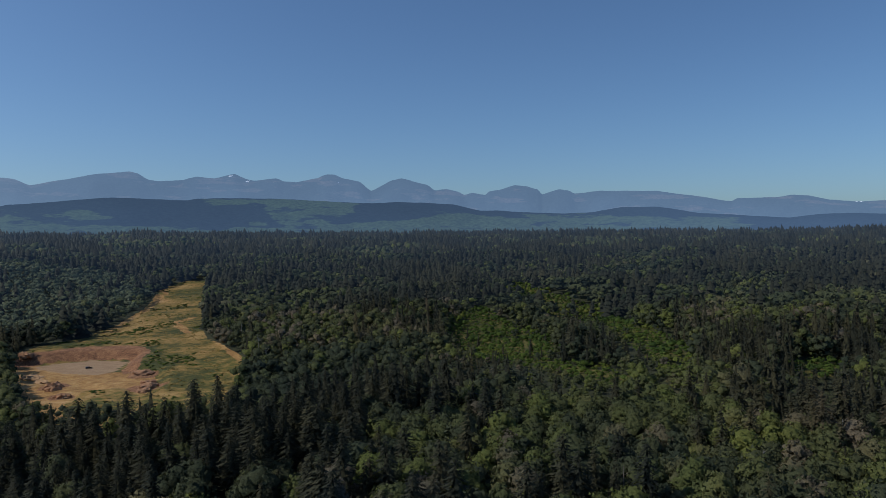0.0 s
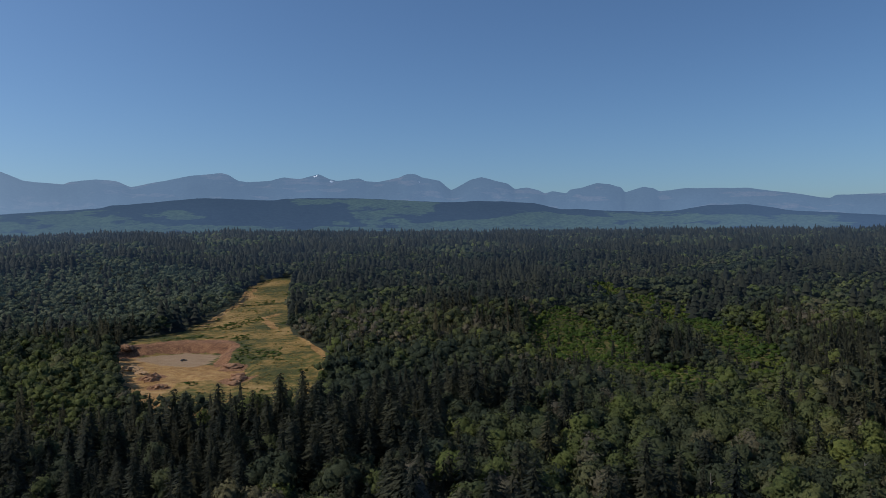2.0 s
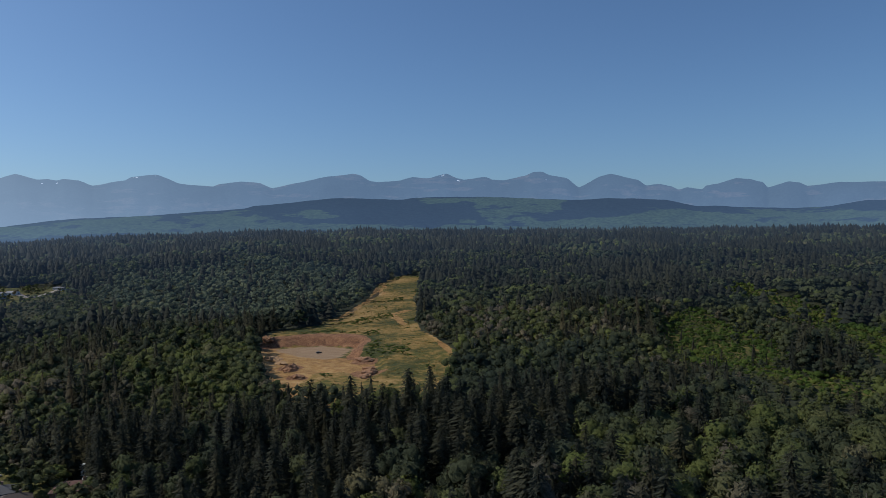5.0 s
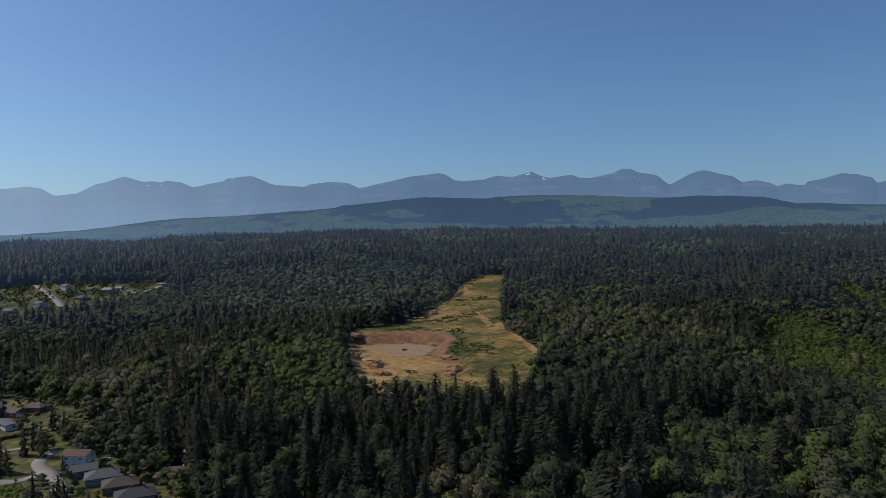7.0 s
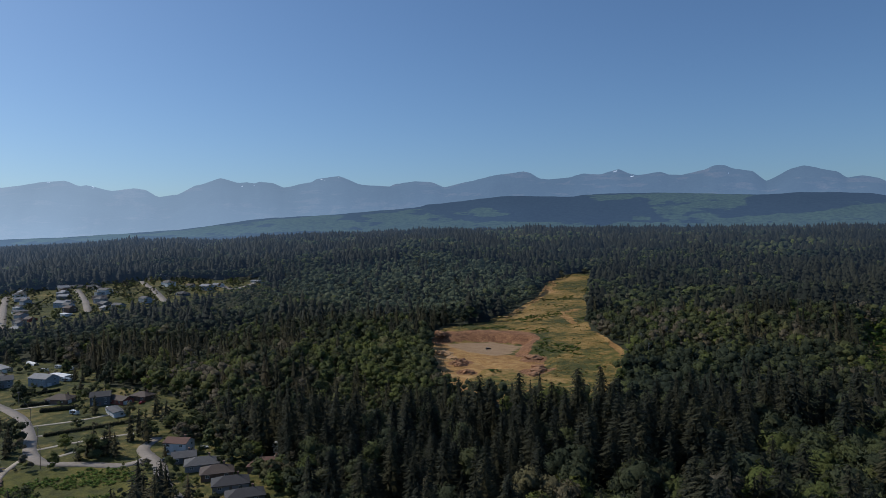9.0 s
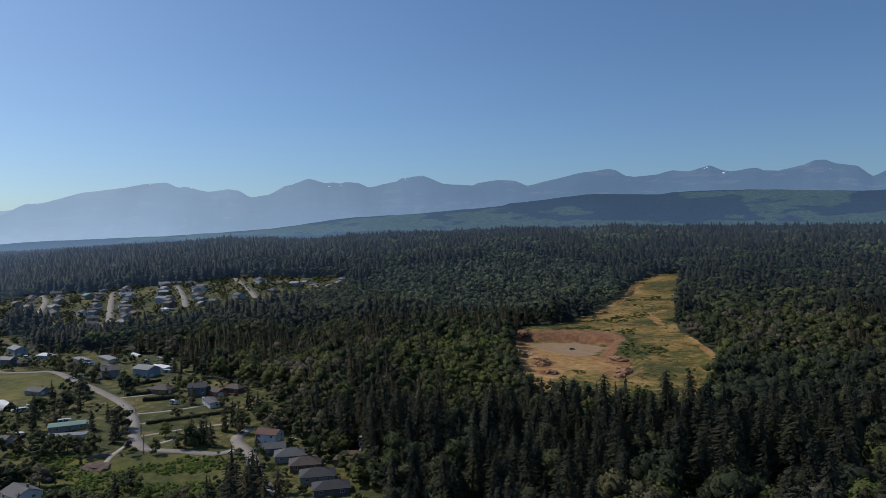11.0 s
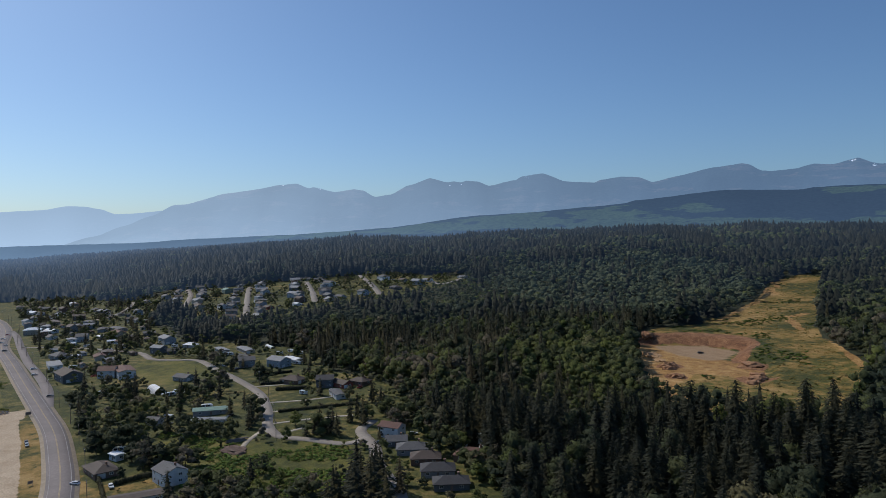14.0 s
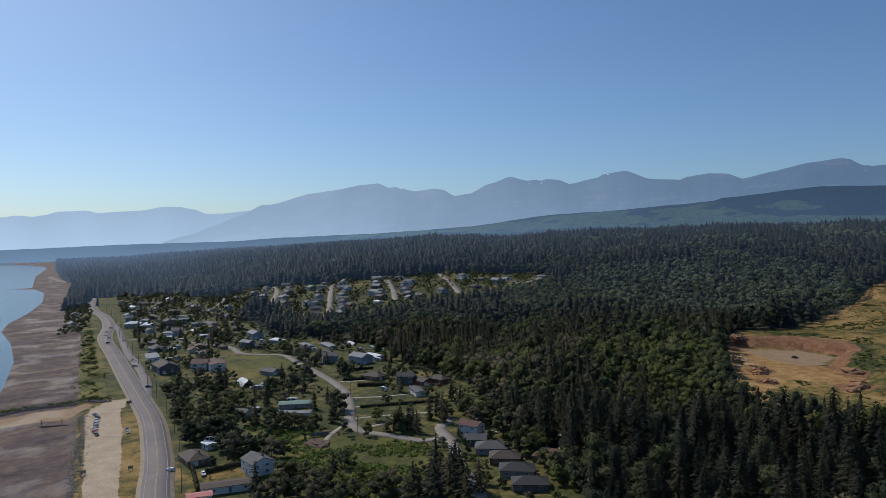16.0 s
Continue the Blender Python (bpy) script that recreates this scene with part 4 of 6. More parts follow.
# ---------------------------------------------------------------- houses
WALLS = {"white": (0.64, 0.65, 0.66), "pale blue": (0.31, 0.345, 0.38), "grey": (0.27, 0.275, 0.28), "beige": (0.40, 0.35, 0.28), "brown": (0.17, 0.11, 0.08), "dark grey": (0.12, 0.125, 0.135), "red": (0.27, 0.08, 0.06), "green": (0.20, 0.26, 0.22)}
ROOFS = {"grey": (0.096, 0.096, 0.100), "light grey": (0.237, 0.244, 0.259), "dark grey": (0.044, 0.044, 0.049), "brown": (0.078, 0.056, 0.046), "red-brown": (0.126, 0.059, 0.044), "green": (0.16, 0.26, 0.22), "white": (0.75, 0.76, 0.78), "rose": (0.55, 0.20, 0.18), "blue": (0.22, 0.42, 0.52)}
M_WALL = {k: plain("siding_" + k.replace(" ", "_"), c, 0.75, vary=0.08, grain=1.5, coarse=0.3) for k, c in WALLS.items()}
M_ROOF = {k: plain("roofing_" + k.replace(" ", "_"), c, 0.8, vary=0.16, grain=2.0, coarse=0.25) for k, c in ROOFS.items()}
M_TRIM = plain("white_trim", (0.75, 0.75, 0.74), 0.6)
M_DOOR = plain("door_paint", (0.20, 0.14, 0.11), 0.6)
M_BRICK = plain("chimney_brick", (0.25, 0.15, 0.11), 0.9)
M_GLASS, gt, gp = graph("window_glass")
gp.inputs["Base Color"].default_value, gp.inputs["Roughness"].default_value, gp.inputs["Metallic"].default_value = (0.03, 0.04, 0.05, 1), 0.08, 0.0


def mesh_of(name, bm, material):
    me = bpy.data.meshes.new(name)
    bm.to_mesh(me)
    bm.free()
    me.materials.append(material)
    return me


def frame_mesh():
    bm = bmesh.new()
    for x0, x1, z0, z1 in ((-0.8, -0.68, -0.6, 0.6), (0.68, 0.8, -0.6, 0.6), (-0.68, 0.68, 0.48, 0.6), (-0.68, 0.68, -0.6, -0.48), (-0.05, 0.05, -0.48, 0.48)):
        box(bm, x0, x1, -0.07, 0.02, z0, z1)
    return mesh_of("window_frame", bm, M_TRIM)


def plate(name, x, z, material, y0=-0.03, y1=0.02):
    bm = bmesh.new()
    box(bm, -x, x, y0, y1, -z, z)
    return mesh_of(name, bm, material)


ME_FRAME, ME_PANE, ME_DOOR, ME_GARAGE = frame_mesh(), plate("pane", 0.68, 0.48, M_GLASS), plate("door", 0.5, 1.03, M_DOOR, -0.06), plate("garage_door", 1.6, 1.1, M_TRIM, -0.06)
taken = []   # footprints, as x, y, radius


def gable_walls(bm, w, d, h, rise):
    a = [(-w / 2, -d / 2), (w / 2, -d / 2), (w / 2, d / 2), (-w / 2, d / 2)]
    low, top = [bm.verts.new((x, y, -1.2)) for x, y in a], [bm.verts.new((x, y, h)) for x, y in a]
    if rise > 0:
        e0, e1 = bm.verts.new((-w / 2, 0, h + rise)), bm.verts.new((w / 2, 0, h + rise))
        bm.faces.new((low[0], low[1], top[1], top[0]))
        bm.faces.new((low[2], low[3], top[3], top[2]))
        bm.faces.new((low[1], low[2], top[2], e1, top[1]))
        bm.faces.new((low[3], low[0], top[0], e0, top[3]))
    else:
        for i in range(4):
            bm.faces.new((low[i], low[(i + 1) % 4], top[(i + 1) % 4], top[i]))
    bm.faces.new(low[::-1])


def slab(bm, corners, thick):
    """A plate over four or three corners, given counter-clockwise from above."""
    n = len(corners)
    up = [bm.verts.new(Vector(c) + Vector((0, 0, thick))) for c in corners]
    down = [bm.verts.new(Vector(c)) for c in corners]
    bm.faces.new(up)
    bm.faces.new(down[::-1])
    for i in range(n):
        bm.faces.new((down[i], down[(i + 1) % n], up[(i + 1) % n], up[i]))


def house(u, v, turn, w, d, storeys, roof, wall, cover, name="house", label="", group="", chimney=True, detail=True):
    """A house on its lot: walls, roof, chimney, doors and framed windows. turn: of its ridge, from the way inland."""
    x, y = xy(u, v)
    z = float(min(ground_z(x + dx, y + dy) for dx in (-4, 4) for dy in (-4, 4))) + 0.25
    root = new(name)
    root.matrix_world = pose(x, y, z, 0, 0, turn + math.degrees(COAST) - 90)
    taken.append((x, y, max(w, d) * 0.62))
    h = 2.7 * storeys
    slope = 0.42 if roof != "low" else 0.16
    rise = slope * d / 2 if roof in ("gable", "low") else 0
    bm = bmesh.new()
    gable_walls(bm, w, d, h, rise)
    part("wall", bm, M_WALL[wall], root)
    bm = bmesh.new()
    o, t = 0.55, 0.22
    if roof in ("gable", "low"):
        e = h - slope * o
        slab(bm, [(-w / 2 - o, -d / 2 - o, e), (w / 2 + o, -d / 2 - o, e), (w / 2 + o, 0, h + rise), (-w / 2 - o, 0, h + rise)], t)
        slab(bm, [(w / 2 + o, d / 2 + o, e), (-w / 2 - o, d / 2 + o, e), (-w / 2 - o, 0, h + rise), (w / 2 + o, 0, h + rise)], t)
    elif roof == "hip":
        e, k = h - 0.2, (w - d) / 2 + 0.4
        top = h + 0.42 * d / 2
        P, Q = (-k, 0, top), (k, 0, top)
        c = [(-w / 2 - o, -d / 2 - o, e), (w / 2 + o, -d / 2 - o, e), (w / 2 + o, d / 2 + o, e), (-w / 2 - o, d / 2 + o, e)]
        slab(bm, [c[0], c[1], Q, P], t)
        slab(bm, [c[1], c[2], Q], t)
        slab(bm, [c[2], c[3], P, Q], t)
        slab(bm, [c[3], c[0], P], t)
    else:
        slab(bm, [(-w / 2 - 0.3, -d / 2 - 0.3, h), (w / 2 + 0.3, -d / 2 - 0.3, h), (w / 2 + 0.3, d / 2 + 0.3, h + 0.25), (-w / 2 - 0.3, d / 2 + 0.3, h + 0.25)], t)
    part("roof", bm, M_ROOF[cover], root)
    if chimney and roof in ("gable", "hip"):
        bm = bmesh.new()
        cx, cy = w * 0.22, d * 0.12
        box(bm, cx - 0.4, cx + 0.4, cy - 0.35, cy + 0.35, h, h + slope * d / 2 + 0.9)
        box(bm, cx - 0.48, cx + 0.48, cy - 0.43, cy + 0.43, h + slope * d / 2 + 0.9, h + slope * d / 2 + 1.05)
        part("chimney", bm, M_BRICK, root)

    def hang(me, kind, px, py, pz, rz, parent=None):
        ob = new(kind, me)
        ob.parent = parent or root
        if parent is None:
            ob.matrix_basis = pose(px, py, pz, 0, 0, rz)
        return ob

    for s in range(storeys):
        zz = 2.7 * s + 1.55
        places = [(-w * 0.3, -d / 2, 0), (w * 0.28, -d / 2, 0), (w * 0.3, d / 2, 180), (-w * 0.28, d / 2, 180), (w / 2, d * 0.18, 90), (-w / 2, -d * 0.18, -90)]
        if not detail:
            places = places[:1] + places[4:]
        for px, py, rz in places:
            win = hang(ME_FRAME, "window", px, py, zz, rz)
            hang(ME_PANE, "pane", 0, 0, 0, 0, win)
    hang(ME_DOOR, "door", 0, -d / 2, 1.05, 0)
    if detail and w > 12:
        hang(ME_GARAGE, "garage_door", w / 2, -d * 0.22, 1.12, 90)
    return tagged(root, label or "%s %s house with a %s roof" % ({1: "single-storey", 2: "two-storey"}[storeys], wall, cover), "house", group)


NEAR_HOUSES = (
    (65, 313, 12, 12, 10, 2, "gable", "white", "grey"), (50, 296, 84, 22, 7, 1, "low", "white", "brown"), (42, 342, 10, 16, 10, 1, "hip", "brown", "brown"),
    (37, 288, 84, 9, 5, 1, "low", "white", "rose"), (51, 360, 20, 6, 4, 1, "low", "white", "white"), (121, 529, 30, 13, 9, 1, "gable", "grey", "grey"),
    (111, 419, 72, 20, 9, 1, "low", "grey", "green"), (104, 398, 58, 19, 5, 1, "low", "white", "light grey"), (79, 417, 40, 8, 6, 1, "gable", "grey", "grey"))
STREET_HOUSES = (
    (141, 655, 80, 10, 9, 1, "gable", "dark grey", "dark grey"), (150, 722, 5, 20, 11, 2, "gable", "pale blue", "light grey"), (176, 625, 0, 22, 7, 1, "low", "grey", "light grey"),
    (192, 610, 0, 26, 8, 1, "low", "beige", "light grey"), (172, 544, 75, 12, 11, 2, "gable", "grey", "grey"), (178, 572, 15, 16, 10, 1, "gable", "brown", "dark grey"),
    (191, 524, 20, 16, 11, 2, "gable", "pale blue", "light grey"), (206, 533, 10, 18, 8, 1, "low", "white", "white"), (178, 461, 30, 15, 11, 1, "hip", "brown", "brown"))
HILL_FOOT_HOUSES = (
    (190, 434, 60, 11, 10, 2, "gable", "dark grey", "dark grey"), (198, 425, 10, 14, 8, 1, "gable", "red", "brown"), (210, 422, 20, 12, 9, 1, "hip", "brown", "brown"), (184, 402, -10, 17, 6, 1, "low", "white", "grey"),
    (170, 307, 30, 11, 8, 2, "gable", "white", "red-brown"), (165, 294, 60, 10, 8, 1, "gable", "dark grey", "grey"), (165, 279, 58, 14, 10, 1, "hip", "grey", "grey"), (163, 264, 58, 13, 10, 1, "hip", "brown", "brown"),
    (159, 248, 58, 14, 10, 1, "hip", "grey", "dark grey"))
SHORE_HOUSES = (
    (155, 232, 60, 14, 9, 1, "hip", "dark grey", "dark grey"), (181, 253, 40, 15, 11, 1, "hip", "brown", "red-brown"), (52, 588, 10, 22, 14, 2, "gable", "dark grey", "brown"), (78, 585, 70, 12, 12, 2, "gable", "white", "red-brown"),
    (89, 580, 0, 26, 12, 2, "low", "white", "red-brown"), (48, 658, 0, 28, 10, 1, "flat", "white", "light grey"), (56, 706, 20, 15, 13, 1, "hip", "grey", "grey"), (85, 810, 75, 11, 12, 2, "gable", "pale blue", "grey"), (128, 868, 10, 26, 11, 1, "low", "grey", "grey"))
FAR_SHORE = (
    (113, 878, -10, 22, 10, 1, "low", "grey", "dark grey"), (75, 1006, 0, 36, 9, 1, "low", "beige", "brown"), (64, 908, 30, 14, 9, 1, "gable", "white", "white"), (60, 850, 10, 13, 9, 1, "gable", "white", "grey"), (62, 960, -15, 18, 8, 1, "low", "grey", "light grey"),
    (95, 940, 20, 13, 10, 1, "hip", "brown", "grey"), (55, 1070, 0, 18, 9, 1, "gable", "grey", "grey"), (90, 1110, 10, 22, 9, 1, "low", "white", "light grey"), (60, 1160, 20, 16, 9, 1, "gable", "white", "white"))
UPPER_HOUSES = (
    (242, 1165, 0, 20, 11, 2, "gable", "grey", "grey"), (232, 1278, 0, 17, 10, 1, "gable", "white", "light grey"), (277, 1085, 5, 20, 12, 2, "gable", "grey", "grey"), (310, 1068, 0, 18, 12, 2, "gable", "green", "green"), (244, 973, 0, 20, 12, 2, "gable", "beige", "brown"),
    (196, 928, 10, 17, 10, 1, "hip", "pale blue", "grey"), (263, 927, 0, 15, 11, 2, "gable", "white", "grey"), (334, 968, 0, 14, 10, 2, "gable", "pale blue", "grey"), (367, 935, 30, 14, 11, 2, "gable", "dark grey", "light grey"))
UPPER_HOUSES_EAST = (
    (346, 888, 20, 16, 11, 2, "gable", "pale blue", "light grey"), (298, 851, 0, 15, 9, 1, "gable", "red", "brown"), (326, 827, 0, 13, 8, 1, "low", "white", "white"), (426, 974, 0, 17, 11, 1, "hip", "grey", "dark grey"), (409, 915, 15, 16, 11, 2, "gable", "white", "grey"),
    (372, 834, 0, 16, 11, 1, "gable", "dark grey", "grey"), (377, 810, 10, 14, 9, 1, "gable", "pale blue", "grey"), (540, 1005, 40, 14, 10, 2, "gable", "beige", "light grey"), (494, 912, 0, 18, 12, 2, "hip", "white", "grey"))
UPPER_HOUSES_END = (
    (503, 869, 0, 14, 10, 1, "gable", "grey", "brown"), (503, 831, 10, 15, 11, 2, "gable", "pale blue", "light grey"), (460, 815, 0, 17, 11, 1, "hip", "dark grey", "dark grey"), (529, 845, 20, 13, 9, 1, "gable", "white", "light grey"), (586, 836, 0, 18, 11, 1, "low", "pale blue", "light grey"),
    (407, 806, 0, 14, 10, 2, "gable", "pale blue", "grey"), (174, 1012, 0, 16, 10, 2, "gable", "pale blue", "grey"), (213, 1158, 10, 15, 10, 1, "gable", "grey", "grey"))
for table in (NEAR_HOUSES, STREET_HOUSES, HILL_FOOT_HOUSES, SHORE_HOUSES):
    for row in table:
        house(*row, group="houses of the lower village")
for table in (FAR_SHORE, UPPER_HOUSES, UPPER_HOUSES_EAST, UPPER_HOUSES_END):
    for row in table:
        house(*row, group="houses of the upper village", detail=False)


ROAD_DOTS = np.concatenate(list(road_lines.values()))


def clear_of(x, y, gap):
    """True where no house and no road is nearer than the gap."""
    spots = np.array(taken)
    return bool(np.all(np.hypot(spots[:, 0] - x, spots[:, 1] - y) > spots[:, 2] + gap) and np.min(np.hypot(ROAD_DOTS[:, 0] - x, ROAD_DOTS[:, 1] - y)) > gap + 3)


def more_houses():
    """The rest of the two villages, along their streets."""
    walls, covers = ("white", "pale blue", "grey", "beige", "brown"), ("grey", "dark grey", "light grey", "brown", "grey")
    made = 0
    lots = [(UPPER_STREETS[k], 17) for k in range(6)] + [(FRONTAGE, 16), (STREET[:6], 15), (((50, 1000), (60, 1100), (50, 1250)), 16), (((105, 900), (110, 1000), (115, 1100), (120, 1200)), 18)]
    for points, away in lots:
        line = spline(points, 11.0)
        d = np.gradient(line, axis=0)
        for (px, py), (dx, dy) in zip(line, d / np.linalg.norm(d, axis=1)[:, None]):
            for side in (-1, 1):
                x, y = px - dy * side * (away + rng.uniform(-2, 3)), py + dx * side * (away + rng.uniform(-2, 3))
                u, v = uv(x, y)
                if (within(UPPER, u, v) > 2 or within(TOWN, u, v) > 4) and clear_of(x, y, 6) and rng.random() < 0.8 and made < 60:
                    made += 1
                    house(u, v, rng.choice((0, 10, -10, 80)), rng.uniform(11, 17), rng.uniform(8.5, 11), int(rng.choice((1, 1, 2))), str(rng.choice(("gable", "gable", "hip", "low"))),
                          str(rng.choice(walls)), str(rng.choice(covers)), group="houses of the upper village", detail=False)


more_houses()
for row in ((-14, 960, 0, 13, 9, 1, "gable", "grey", "grey"), (-20, 1010, 10, 14, 9, 1, "gable", "white", "light grey"), (-10, 1060, 0, 12, 9, 1, "hip", "grey", "dark grey"), (-18, 1110, 0, 14, 9, 2, "gable", "pale blue", "grey")):
    house(*row, group="houses by the beach", detail=False)


def infill():
    """Houses and sheds in the gardens between the highway and the street."""
    walls, covers = ("white", "pale blue", "grey", "beige", "brown", "dark grey"), ("grey", "dark grey", "light grey", "brown", "red-brown", "white")
    made = 0
    for _ in range(4000):
        u, v = rng.uniform(44, 170), rng.uniform(640, 1250)
        if within(TOWN, u, v) < 5 or within(FIELD, u, v) > -6 or made >= 70:
            continue
        x, y = xy(u, v)
        small = rng.random() < 0.4
        if not clear_of(x, y, 4 if small else 7):
            continue
        made += 1
        w = rng.uniform(5, 8) if small else rng.uniform(11, 17)
        house(u, v, rng.choice((0, 10, -10, 80, 30)), w, w * 0.65, 1 if small else int(rng.choice((1, 1, 2))), str(rng.choice(("gable", "hip", "low", "gable"))), str(rng.choice(walls)), str(rng.choice(covers)),
              name="shed" if small else "house", label="small garden shed with a pitched roof" if small else "", group="sheds of the village" if small else "houses of the lower village", chimney=not small, detail=False)


infill()


def tunnel(u, v, turn, w, d):
    """A half-round shelter of pale sheeting on hoops."""
    x, y = xy(u, v)
    root = new("tunnel_shed")
    root.matrix_world = pose(x, y, float(ground_z(x, y)), 0, 0, turn + math.degrees(COAST) - 90)
    taken.append((x, y, w * 0.6))
    bm = bmesh.new()
    n, rings = 9, []
    for px in np.linspace(-w / 2, w / 2, 7):
        for k, r in ((0, d / 2), (1, d / 2 - 0.1)):
            rings.append([bm.verts.new((px, r * math.cos(a), r * 1.05 * math.sin(a))) for a in np.linspace(0, math.pi, n)])
    for i in range(0, 12, 2):
        for k in range(n - 1):
            bm.faces.new((rings[i][k], rings[i + 2][k], rings[i + 2][k + 1], rings[i][k + 1]))
            bm.faces.new((rings[i + 1][k + 1], rings[i + 3][k + 1], rings[i + 3][k], rings[i + 1][k]))
    part("cover", bm, M_ROOF["white"], root)
    bm = bmesh.new()
    for i, px in enumerate(np.linspace(-w / 2, w / 2, 7)):
        for a0, a1 in zip(np.linspace(0, math.pi, 9), np.linspace(0, math.pi, 9)[1:]):
            m = Matrix.Translation((px, 0, 0)) @ Matrix.Rotation((a0 + a1) / 2, 4, "X")
            box(bm, -0.06, 0.06, d / 2 + 0.01, d / 2 + 0.09, -d * 0.1, d * 0.1, m)
    part("hoop", bm, M_TRIM, root)
    return tagged(root, "half-round white tunnel shed on the grass", "shed")


tunnel(97, 503, 5, 17, 8)
tunnel(215, 612, 0, 16, 4)

# ---------------------------------------------------------------- vehicles
CAR_PAINT = {"white": (0.75, 0.76, 0.77), "silver": (0.45, 0.47, 0.49), "black": (0.02, 0.02, 0.022), "dark blue": (0.03, 0.05, 0.11), "red": (0.35, 0.03, 0.03), "grey": (0.16, 0.165, 0.17)}
M_CAR = {}
for key, c in CAR_PAINT.items():
    M_CAR[key] = plain("car_paint_" + key.replace(" ", "_"), c, 0.3, vary=0.03)
M_TYRE, M_RIM = plain("tyre_rubber", (0.02, 0.02, 0.02), 0.9), plain("wheel_metal", (0.4, 0.4, 0.42), 0.35, 0.9)
M_LAMP = plain("lamp_glass", (0.7, 0.7, 0.68), 0.2)


def wheel_mesh(name, r, w, material):
    bm = bmesh.new()
    bmesh.ops.create_cone(bm, cap_ends=True, segments=12, radius1=r, radius2=r, depth=w, matrix=Matrix.Rotation(math.pi / 2, 4, "X"))
    return mesh_of(name, bm, material)


ME_TYRE, ME_RIM, ME_LAMP = wheel_mesh("tyre", 0.34, 0.22, M_TYRE), wheel_mesh("rim", 0.2, 0.24, M_RIM), plate("headlight", 0.18, 0.09, M_LAMP, -0.03, 0.03)


def car(u, v, turn, paint, tall=0.0, lift=0.05):
    """A parked car: body, glazed cabin, lamps and four wheels. turn: of its nose, from the way inland."""
    x, y = xy(u, v)
    root = new("car")
    root.matrix_world = pose(x, y, float(ground_z(x, y)) + lift, 0, 0, turn + math.degrees(COAST) - 90)
    prof = [(-2.2, 0.35), (2.2, 0.35), (2.25, 0.75), (1.9, 0.9), (0.9, 0.98), (-2.1, 1.0 + tall * 0.2), (-2.25, 0.8)]
    bm = bmesh.new()
    sides = [[bm.verts.new((px, s * 0.88, pz)) for px, pz in prof] for s in (-1, 1)]
    bm.faces.new(sides[0])
    bm.faces.new(sides[1][::-1])
    for i in range(len(prof)):
        j = (i + 1) % len(prof)
        bm.faces.new((sides[0][j], sides[0][i], sides[1][i], sides[1][j]))
    part("body", bm, M_CAR[paint], root)
    for name, mat_, z0, z1, grow in (("cabin_glass", M_GLASS, 0.95, 1.38 + tall, 0.0), ("car_roof", M_CAR[paint], 1.38 + tall, 1.46 + tall, 0.03)):
        bm = bmesh.new()
        b = [(-1.95, -0.8), (1.0, -0.8), (1.0, 0.8), (-1.95, 0.8)]
        t = [(-1.6 - 0.3 * tall, -0.66), (0.25, -0.66), (0.25, 0.66), (-1.6 - 0.3 * tall, 0.66)]
        lo = [bm.verts.new((*(b if name == "cabin_glass" else [(p * 1.03, q * 1.05) for p, q in t])[i], z0)) for i in range(4)]
        hi = [bm.verts.new((*[(p * (1 + grow), q * (1 + grow)) for p, q in t][i], z1)) for i in range(4)]
        bm.faces.new(hi)
        bm.faces.new(lo[::-1])
        for i in range(4):
            bm.faces.new((lo[i], lo[(i + 1) % 4], hi[(i + 1) % 4], hi[i]))
        part(name, bm, mat_, root)
    for sx in (-1.4, 1.4):
        for sy in (-0.8, 0.8):
            w = new("wheel", ME_TYRE)
            w.parent, w.location = root, (sx, sy, 0.34)
            rim = new("rim", ME_RIM)
            rim.parent = w
    for sy in (-0.6, 0.6):
        lamp = new("headlight", ME_LAMP)
        lamp.parent, lamp.matrix_basis = root, pose(2.25, sy, 0.72, 0, 0, 90)
    return tagged(root, "%s %s parked in the village" % (paint, "van" if tall else "car"), "car", "parked cars")


for u, v, turn, paint in ((3, 455, 20, "black"), (2.5, 447, 20, "white"), (2, 440, 18, "silver"), (2, 433, 18, "grey"), (1.5, 427, 16, "silver"), (1, 420, 15, "red"), (2, 414, 14, "black"), (17, 417, 0, "black"), (17, 411, 0, "silver"), (1.8, 461, 20, "dark blue")):
    car(u, v, turn, paint)
for u, v, turn, paint in ((16, 782, 95, "black"), (15, 847, 85, "white"), (17, 880, 88, "white"), (36, 532, 80, "black"), (32, 626, 90, "silver"), (33, 656, 90, "white"), (18, 823, 85, "silver"), (22, 915, 80, "red"), (150, 560, 85, "silver"), (158, 556, 20, "white"),
                          (160, 300, 70, "dark blue"), (140, 262, 80, "grey"), (98, 488, 0, "white"), (45, 640, 10, "white"), (44, 630, 10, "grey"), (43, 320, 0, "white"), (41, 349, 5, "black"), (205, 520, 30, "white"), (120, 880, 10, "silver"), (112, 888, 20, "white")):
    car(u, v, turn, paint, 0.0, 0.22)

